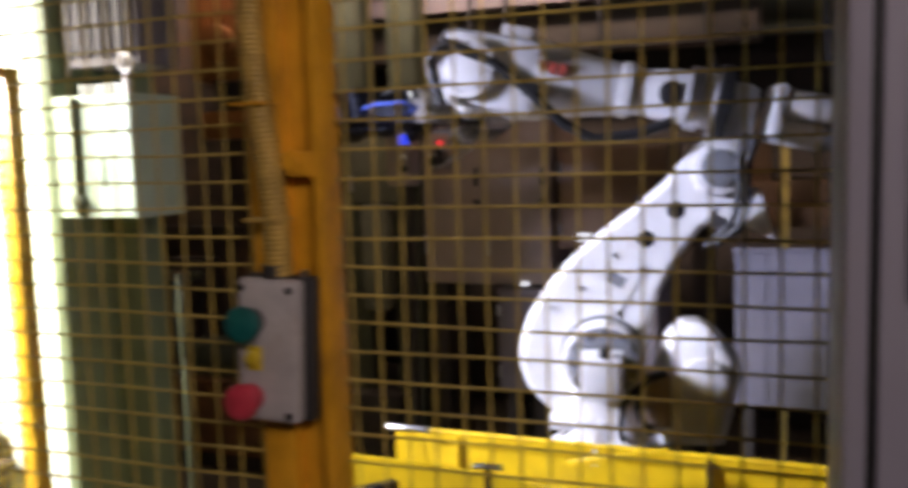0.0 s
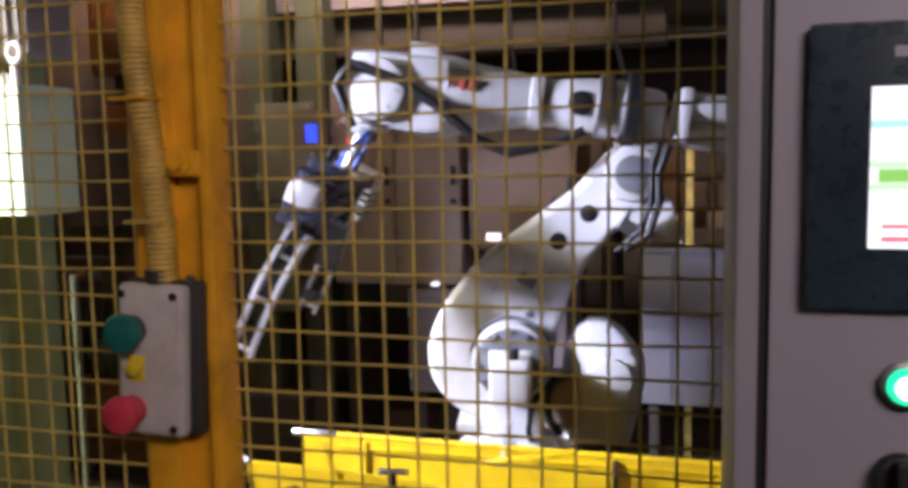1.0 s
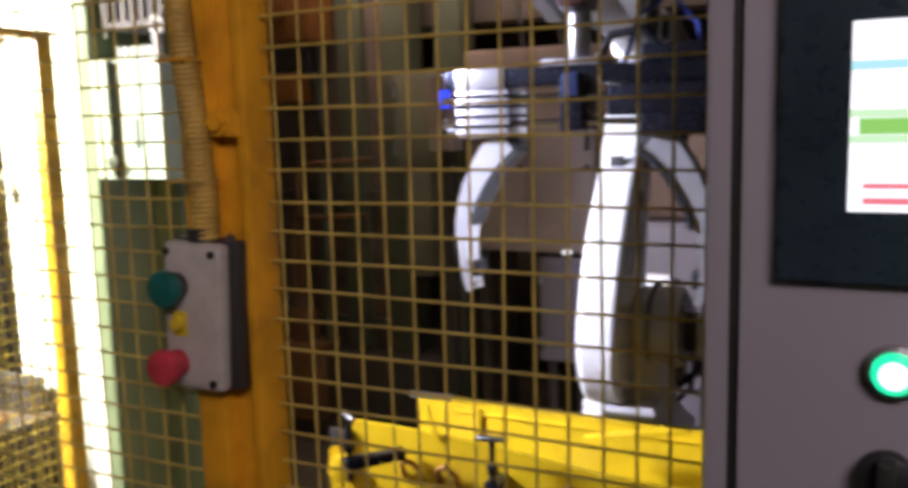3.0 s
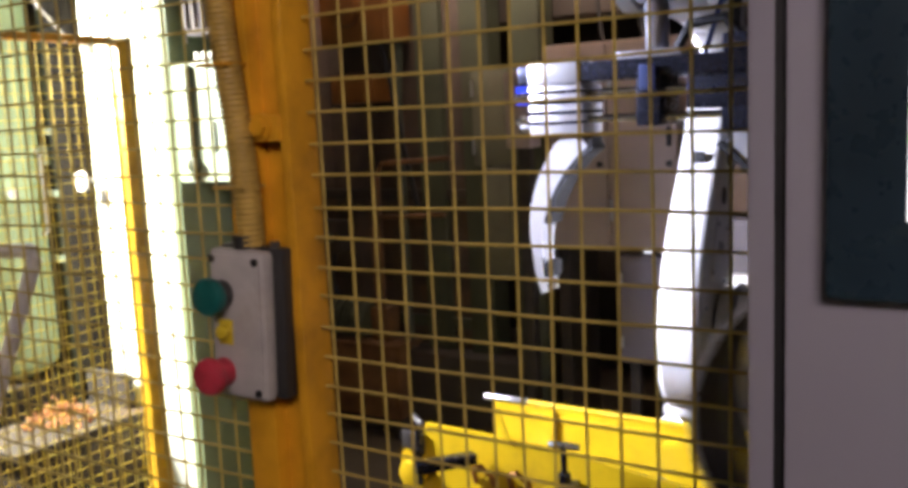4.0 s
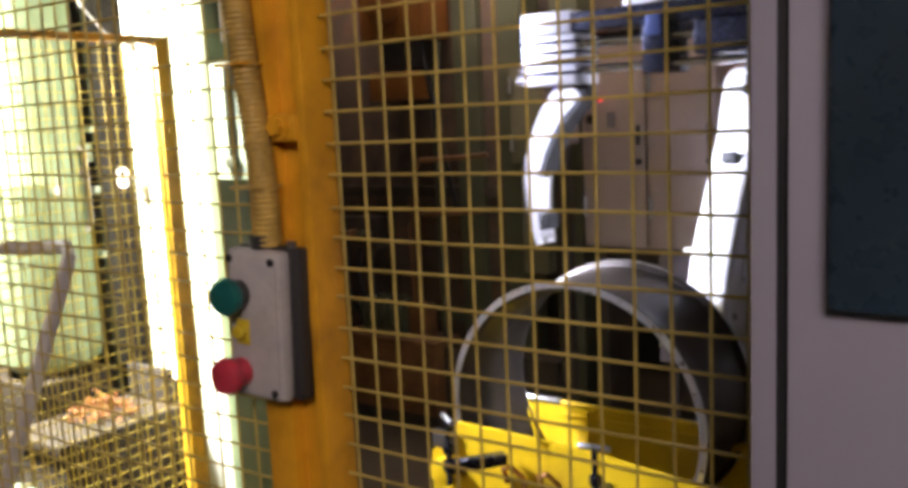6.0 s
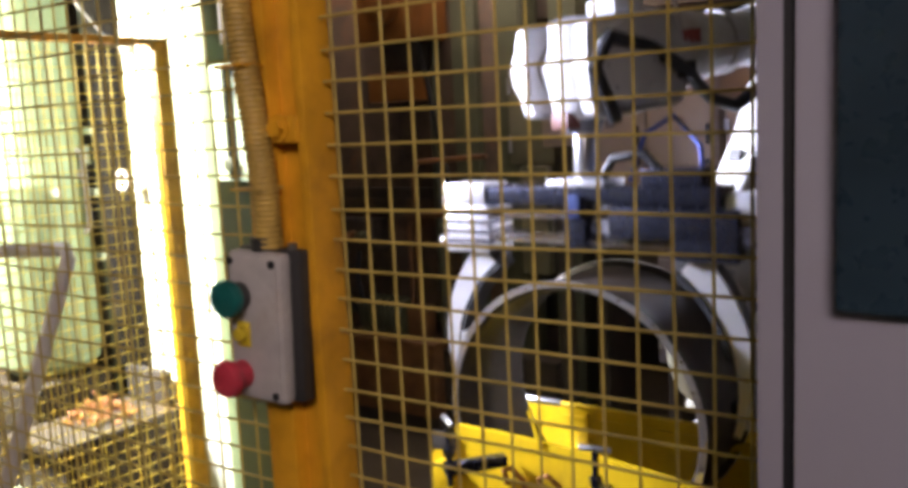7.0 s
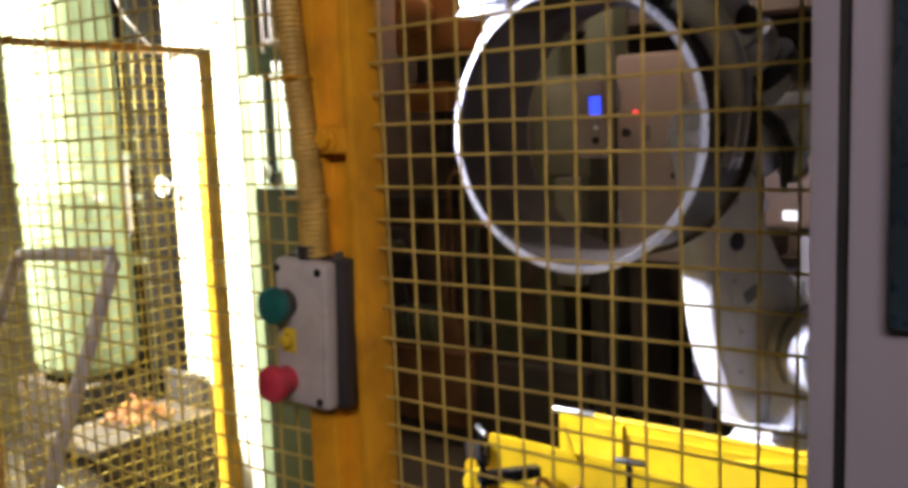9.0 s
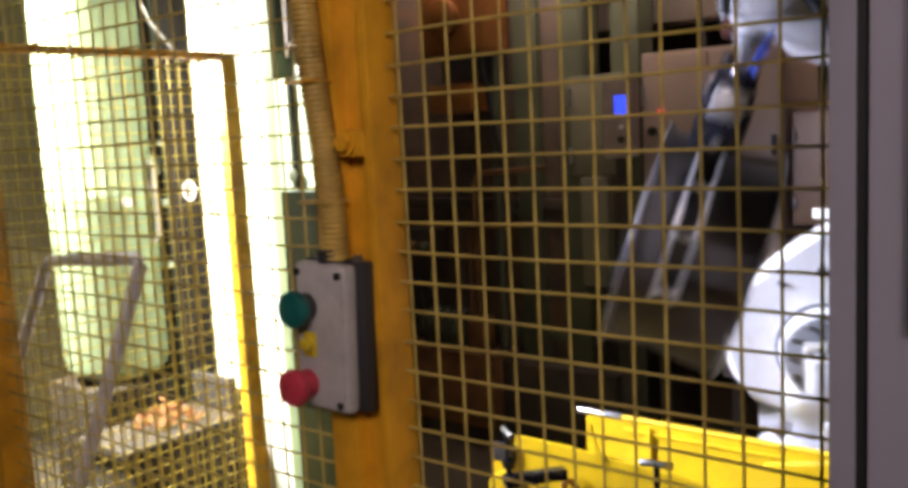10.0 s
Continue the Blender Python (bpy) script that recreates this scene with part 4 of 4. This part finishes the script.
part("service_plate", box(B(), (0.150, -0.065, 0.452), (0.158, -0.025, 0.482), 0.002, None), BLACK, lower)
part("data_plate", box(B(), (0.06, 0.0185, 0.20), (0.115, 0.0205, 0.235)), ROBOTGREY, lower)
part("cable_bracket", box(B(), (-0.12, -0.005, 0.50), (-0.045, 0.055, 0.56), 0.006), STEEL, lower)
part("bracket_plate", plate(B(), [(-0.24, 0.56), (-0.06, 0.54), (-0.05, 0.64), (-0.12, 0.665)], 0.006, pose(0, 0.050, 0)), ROBOT, lower)
part("cable", tube(B(), [(-0.10, 0.065, 0.46), (-0.13, 0.08, 0.54), (-0.10, 0.10, 0.63), (-0.05, 0.105, 0.70), (-0.03, 0.09, 0.78)], 0.012, 10), BLACK, lower, "black cable round the elbow")
part("cable", tube(B(), [(-0.08, 0.06, 0.44), (-0.105, 0.075, 0.53), (-0.08, 0.10, 0.62), (-0.02, 0.105, 0.71), (0.0, 0.09, 0.78)], 0.009, 10), BLACK, lower, "black cable round the elbow")

# forearm: x runs from the elbow to the wrist
fore = part("forearm", tube(B(), [(0.06, 0, 0.03), (0.16, 0, 0.03), (0.24, 0, 0.025), (0.26, 0, 0.025), (0.32, 0, 0.022), (0.50, 0, 0.012), (0.58, 0, 0.008), (0.66, 0, 0.0), (0.74, 0, 0.0)], [0.085, 0.080, 0.075, 0.070, 0.076, 0.104, 0.124, 0.126, 0.105], 32), ROBOT, robot)
part("elbow_block", box(B(), (-0.068, -0.065, -0.245), (0.068, 0.045, 0.10), 0.04), ROBOT, fore)
part("elbow_ring", tube(B(), [(0.095, 0, 0.03), (0.10, 0, 0.03), (0.135, 0, 0.03), (0.14, 0, 0.03)], [0.088, 0.096, 0.096, 0.088], 32), STEEL, fore)
part("black_band", tube(B(), [(0.015, 0, 0.03), (0.02, 0, 0.03), (0.055, 0, 0.03), (0.06, 0, 0.03)], [0.10, 0.115, 0.115, 0.10], 32), BLACK, fore)
part("collar", tube(B(), [(0.30, 0, 0.022), (0.305, 0, 0.022), (0.335, 0, 0.022), (0.34, 0, 0.022)], [0.078, 0.085, 0.085, 0.078], 32), ROBOT, fore)
# Proud black disc: the shade inside an open side hole, as colour.
part("painted_side_hole", cyl(B(), (0.19, 0.055, 0.03), (0.19, 0.084, 0.03), 0.036, 20, 0.003), BLACK, fore)
for k in range(3):
    x = 0.50 + k * 0.03
    part("marking", box(B(), (x, 0.094 + 0.0055 * k, 0.026), (x + 0.022, 0.1085 + 0.0045 * k, 0.060), 0.001), REDPAINT, fore)
for k, (y, z) in enumerate(((-0.045, 0.06), (0.04, 0.06), (0.0, -0.02))):
    mo = part("wrist_motor", cyl(B(), (-0.10, y, z), (-0.26, y, z), 0.042, 24, 0.006), ROBOT, fore)
    part("motor_cap", cyl(B(), (-0.26, y, z), (-0.285, y, z), 0.036, 20, 0.006), ROBOTGREY, mo)
part("motor_bracket", box(B(), (-0.13, -0.09, -0.05), (-0.095, 0.09, 0.11), 0.012), ROBOT, fore)
part("cheek", box(B(), (0.58, 0.078, -0.11), (0.885, 0.130, 0.11), 0.045), ROBOT, fore)
part("cheek", box(B(), (0.58, -0.130, -0.11), (0.885, -0.078, 0.11), 0.045), ROBOT, fore)
part("axis_cap", cyl(B(), (0.79, 0.125, 0.0), (0.79, 0.160, 0.0), 0.092, 28, 0.01), ROBOT, fore)
part("axis_cap", cyl(B(), (0.79, -0.125, 0.0), (0.79, -0.160, 0.0), 0.092, 28, 0.01), ROBOT, fore)
part("top_cover", box(B(), (0.62, -0.05, 0.10), (0.72, 0.05, 0.155), 0.012), ROBOT, fore)
part("cable", tube(B(), [(0.84, 0.15, -0.12), (0.90, 0.16, 0.0), (0.86, 0.172, 0.06), (0.72, 0.15, 0.03), (0.60, 0.14, -0.03), (0.48, 0.11, -0.11), (0.38, 0.10, -0.14), (0.26, 0.09, -0.10), (0.17, 0.085, -0.05)], 0.0155, 12), BLACK, fore, "black cable looped along the arm")
for k in range(8):
    a = k * math.tau / 8
    part("bolt", cyl(B(), (0.79 + 0.07 * math.cos(a), 0.159, 0.07 * math.sin(a)), (0.79 + 0.07 * math.cos(a), 0.163, 0.07 * math.sin(a)), 0.005, 6), STEEL, fore)
part("seam", tube(B(), [(0.448, 0, 0.014), (0.450, 0, 0.014), (0.453, 0, 0.014)], [0.0925, 0.0965, 0.0935], 32), ROBOTGREY, fore)
part("cable_clamp", box(B(), (0.57, 0.10, -0.05), (0.61, 0.15, -0.012), 0.004), BLACK, fore)

wrist = part("wrist", tube(B(), [(0, 0, 0.112), (0, 0, 0.10), (0, 0, -0.06), (0, 0, -0.10), (0, 0, -0.12)], [0.055, 0.078, 0.080, 0.070, 0.054], 28), ROBOT, robot)
part("cross_tube", cyl(B(), (0, -0.079, 0), (0, 0.079, 0), 0.068, 28, 0.006), ROBOT, wrist)
part("flange", tube(B(), [(0, 0, -0.115), (0, 0, -0.13), (0, 0, -0.15)], [0.05, 0.05, 0.04], 28), ROBOTGREY, wrist)
part("sensor_block", box(B(), (0.035, -0.03, -0.14), (0.075, 0.03, -0.10), 0.004), RUSTRED, wrist)

# gripper: x along the beam, origin on top of it
grip = part("gripper", box(B(), (-0.33, -0.055, -0.048), (0.34, 0.055, -0.004), 0.006), GUNMETAL, robot, "wheel gripper with a dark beam and bright claws")
part("adapter_rod", cyl(B(), (0, 0, 0.0), (0, 0, 0.125), 0.027, 24, 0.003), STEEL, grip)
part("adapter_plate", box(B(), (-0.075, -0.06, -0.004), (0.075, 0.06, 0.012), 0.003), ALU, grip)
for y in (-0.036, 0.036):
    part("shaft", cyl(B(), (-0.345, y, -0.075), (0.345, y, -0.075), 0.0085, 16), CHROME, grip)
    part("shaft", cyl(B(), (-0.345, y, -0.135), (0.345, y, -0.135), 0.0085, 16), CHROME, grip)
part("centre_block", box(B(), (-0.028, -0.065, -0.155), (0.028, 0.065, -0.047), 0.004), GUNMETAL, grip)
part("blue_valve", box(B(), (-0.018, -0.072, -0.075), (0.018, -0.0645, -0.02), 0.003), VALVEBLUE, grip)
part("actuator", box(B(), (0.085, -0.062, -0.122), (0.33, 0.062, -0.050), 0.008), GUNMETAL, grip)
part("end_block", box(B(), (0.345, -0.04, -0.09), (0.43, 0.04, -0.02), 0.008), ALU, grip)
part("hose", tube(B(), [(0.05, -0.03, 0.0), (0.09, -0.04, 0.06), (0.16, -0.03, 0.07), (0.22, -0.02, 0.0)], 0.011, 10), BLACK, grip)
part("hose", tube(B(), [(0.10, 0.03, 0.0), (0.13, 0.05, 0.11), (0.20, 0.05, 0.15), (0.27, 0.03, 0.08), (0.28, 0.02, 0.0)], 0.006, 8), BLUEHOSE, grip)
part("valve_block", box(B(), (0.16, -0.05, -0.004), (0.30, 0.05, 0.035), 0.005), GUNMETAL, grip)


def claw(side):
    """Carriage on the shafts with two crescent plates joined by cross bars."""
    c = part("carriage", box(B(), (side * 0.275 - 0.07, -0.06, -0.168), (side * 0.275 + 0.07, 0.06, -0.052), 0.005), ALU if side < 0 else GUNMETAL, grip, "machined claw carriage")
    # Dark raised strips imitate the shaded grooves between the carriage fins.
    for k in range(4 if side < 0 else 0):
        z = -0.065 - k * 0.024
        part("painted_groove", box(B(), (side * 0.275 - 0.0715, -0.0625, z - 0.007), (side * 0.275 + 0.0715, 0.0625, z)), GUNMETAL, c)
    if side < 0:
        part("slide_block", box(B(), (-0.345, -0.060, -0.0505), (-0.215, 0.060, 0.002), 0.004), ALU, c)
    steps = 14
    def crescent():
        lo, hi = radians(-16), radians(52)
        inner = [(side * 0.336 * math.cos(lo + (hi - lo) * i / steps), -0.463 + 0.336 * math.sin(lo + (hi - lo) * i / steps)) for i in range(steps + 1)]
        outer = []
        for i in range(steps + 1):
            f = i / steps
            a, r = lo + (hi - lo) * f, 0.336 + 0.017 + 0.014 * min(f * 2.2, 1) + 0.048 * max(f - 0.25, 0) ** 0.9
            outer.append((side * r * math.cos(a), -0.463 + r * math.sin(a)))
        return inner + outer[::-1]
    for y in (-0.034, 0.022):
        part("claw_plate", plate(B(), crescent(), 0.012, pose(0, y, 0)), ALU, c)
    for f in (0.06, 0.42, 0.75):
        a = radians(-16 + 68 * f)
        r = 0.350
        part("cross_bar", cyl(B(), (side * r * math.cos(a), -0.03, -0.463 + r * math.sin(a)), (side * r * math.cos(a), 0.03, -0.463 + r * math.sin(a)), 0.008, 12), ALU, c)
    arc = [radians(14 + 40 * i / 8) for i in range(9)]
    part("liner", plate(B(), [(side * 0.3345 * math.cos(a), -0.463 + 0.3345 * math.sin(a)) for a in arc] + [(side * 0.321 * math.cos(a), -0.463 + 0.321 * math.sin(a)) for a in arc[::-1]], 0.075, pose(0, -0.0405, 0)), BLACK, c, "black liner inside the claw")
    part("stop_block", box(B(), (side * 0.215 - 0.02, -0.03, -0.205), (side * 0.215 + 0.02, 0.03, -0.1695), 0.003), DARKPLASTIC, c)
    part("pad", box(B(), (side * 0.325 - 0.008, -0.03, -0.52), (side * 0.325 + 0.014, 0.03, -0.48), 0.003), BLACK, c)
    part("stop_pin", cyl(B(), (side * 0.345, 0, -0.15), (side * 0.395, 0, -0.15), 0.012, 12), STEEL, c)
    return c


claw_left, claw_right = claw(-1), claw(1)

# ---- the wheel rim ----
RIM_R, RIM_W = 0.33, 0.32
h = RIM_W / 2
outer = [(0.329, -h), (0.331, -h + 0.006), (0.324, -h + 0.012), (0.316, -h + 0.014), (0.313, -h + 0.03), (0.310, -h + 0.055), (0.302, -h + 0.075), (0.300, -h + 0.12), (0.303, -h + 0.145), (0.311, h - 0.06), (0.313, h - 0.03), (0.316, h - 0.014), (0.324, h - 0.012), (0.331, h - 0.006), (0.329, h)]
inner = [(0.320, h), (0.314, h - 0.003), (0.309, h - 0.012), (0.306, h - 0.03), (0.304, h - 0.062), (0.296, -h + 0.142), (0.293, -h + 0.118), (0.295, -h + 0.078), (0.303, -h + 0.052), (0.306, -h + 0.03), (0.309, -h + 0.012), (0.314, -h + 0.003), (0.320, -h)]
rim = thing("truck_wheel", "bare rolled steel truck wheel rim", "wheel rim", pose(1.25, 1.185, 0.83))
part("barrel", lathe(B(), outer + inner, 96), RIM, rim)
for y in (-h - 0.001, h - 0.003):
    part("flange_edge", lathe(B(), [(0.316, y), (0.3315, y), (0.3325, y + 0.002), (0.3315, y + 0.004), (0.316, y + 0.004)], 96), RIMEDGE, rim, "bright flange edge")


# seconds, wrist x, y, z, tilt of the tool, turn of the tool, opening of the claws
ARM = [
    (0.0, -0.420, 1.66, 1.740, 70, -126, 0.0),
    (0.2, -0.420, 1.66, 1.735, 62, -118, 0.0),
    (0.4, -0.420, 1.66, 1.700, 44, -99, 0.0),
    (0.6, -0.420, 1.66, 1.680, 31, -86, 0.0),
    (0.8, -0.420, 1.66, 1.675, 30, -82, 0.0),
    (1.0, -0.420, 1.66, 1.675, 26, -81, 0.0),
    (1.2, -0.410, 1.655, 1.690, 17, -77, 0.0),
    (1.4, -0.371, 1.641, 1.760, 6, -72, -0.02),
    (1.5, -0.318, 1.595, 1.780, 2, -62, -0.03),
    (1.6, -0.290, 1.460, 1.790, 0, -49, -0.04),
    (1.7, -0.228, 1.330, 1.795, 0, -39, -0.045),
    (1.8, -0.150, 1.250, 1.810, 0, -27, -0.045),
    (1.9, -0.090, 1.220, 1.835, 0, -10, -0.045),
    (2.0, -0.044, 1.21, 1.855, 0, 0, -0.045),
    (2.2, -0.028, 1.20, 1.876, 0, 0, -0.045),
    (2.5, -0.028, 1.20, 1.876, 0, 0, -0.045),
    (4.9, -0.010, 1.20, 1.884, 0, 0, -0.045),
    (5.2, -0.005, 1.20, 1.892, 0, 0, -0.045),
    (5.5, 0.003, 1.20, 1.930, 0, 0, -0.045),
    (5.7, -0.015, 1.20, 2.000, 0, 0, -0.045),
    (6.2, -0.136, 1.18, 1.960, 0, 0, 0.02),
    (6.8, -0.266, 1.15, 1.690, 0, 0, 0.035),
    (7.0, -0.266, 1.15, 1.592, 0, 0, 0.035),
    (7.2, -0.266, 1.15, 1.526, 0, 0, 0.02),
    (7.35, -0.266, 1.15, 1.513, 0, 0, 0.0),
    (8.1, -0.266, 1.15, 1.513, 0, 0, 0.0),
    (8.2, -0.270, 1.15, 1.543, 0, 0, 0.0),
    (8.3, -0.276, 1.15, 1.613, 0, 0, 0.0),
    (8.4, -0.282, 1.15, 1.698, 0, 0, 0.0),
    (8.5, -0.290, 1.15, 1.783, 0, 0, 0.0),
    (8.6, -0.301, 1.15, 1.873, 0, 0, 0.0),
    (8.8, -0.340, 1.15, 2.058, 0, 0, 0.0),
    (9.0, -0.342, 1.16, 2.213, 0, 0, 0.0),
    (9.2, -0.335, 1.21, 2.230, 0, -2, 0.0),
    (9.4, -0.308, 1.317, 2.213, 0, -5, 0.0),
    (9.5, -0.270, 1.386, 2.215, 0, -9, 0.0),
    (9.6, -0.255, 1.470, 2.187, 0, -15, 0.0),
    (9.7, -0.285, 1.540, 2.130, 1, -26, 0.0),
    (9.8, -0.280, 1.590, 2.040, 5, -39, 0.0),
    (9.9, -0.210, 1.630, 1.950, 12, -53, 0.0),
    (10.0, -0.175, 1.680, 1.830, 19, -67, 0.0),
]
GRASP, RIM_Y = 8.05, 1.185


def basis(origin, x, z):
    y = z.cross(x).normalized()
    m = Matrix((x, y, z)).transposed().to_4x4()
    m.translation = origin
    return m


def arm_poses(x, y, z, tilt, turn):
    """Poses of turret, lower arm, forearm, wrist and gripper in the robot's space."""
    w = Vector((x - BASE[0], y - BASE[1], z))
    psi = math.atan2(w.y, w.x)
    u, up = Vector((math.cos(psi), math.sin(psi), 0)), Vector((0, 0, 1))
    r, dz = math.hypot(w.x, w.y) - A1, z - HIGH
    d = min(math.hypot(r, dz), L2 + REACH - 1e-3)
    e = math.atan2(dz, r) + math.acos((L2 * L2 + d * d - REACH * REACH) / (2 * L2 * d))
    j2 = u * A1 + up * HIGH
    along = u * math.cos(e) + up * math.sin(e)
    elbow = j2 + along * L2
    side = up.cross(u)
    f = Matrix.Rotation(math.atan2(RISE, L3), 3, side) @ (w - elbow).normalized()
    beam = Vector((math.cos(radians(turn)), math.sin(radians(turn)), 0))
    out = Vector((beam.y, -beam.x, 0))
    tool = -up * math.cos(radians(tilt)) + out * math.sin(radians(tilt))
    grip_m = basis(w + tool * TOOL, beam, -tool)
    return (Matrix.Rotation(psi, 4, "Z"), basis(j2, side.cross(along), along), basis(elbow + f.cross(side) * RISE, f, f.cross(side)), basis(w, (side.cross(-tool)).normalized(), -tool) if abs(side.dot(tool)) < 0.05 else basis(w, out, -tool), grip_m)


def motions():
    rows = [(t, arm_poses(x, y, z, a, g)) for t, x, y, z, a, g, o in ARM]
    for k, ob in enumerate((turret, lower, fore, wrist, grip)):
        walk(ob, [(t, p[k]) for t, p in rows])
    for side, ob in ((-1, claw_left), (1, claw_right)):
        walk(ob, [(r[0], pose(side * r[6], 0, 0)) for r in ARM])
    base = Matrix.Translation((BASE[0], BASE[1], 0))
    path = [(0.0, 1.25, 0.83), (3.2, 1.25, 0.83), (3.6, 0.93, 0.83), (4.0, 0.43, 0.83), (4.3, 0.18, 0.83), (4.5, 0.035, 0.826), (4.7, -0.090, 0.826), (4.9, -0.235, 0.822), (5.0, -0.256, 0.824), (5.3, -0.256, 0.812), (5.5, -0.258, 0.772), (5.8, -0.262, 0.772), (GRASP, -0.266, 0.780)]
    spin = lambda x: math.degrees((x + 0.28) / RIM_R)
    moves = [(t, pose(x, RIM_Y, z, 0, min(spin(x), 170) * 0.5, 0)) for t, x, z in path]
    hold = Matrix.Translation((0, 0.035, -0.463))
    moves += [(t, base @ p[4] @ hold) for t, p in rows if t > GRASP]
    walk(rim, moves)


motions()
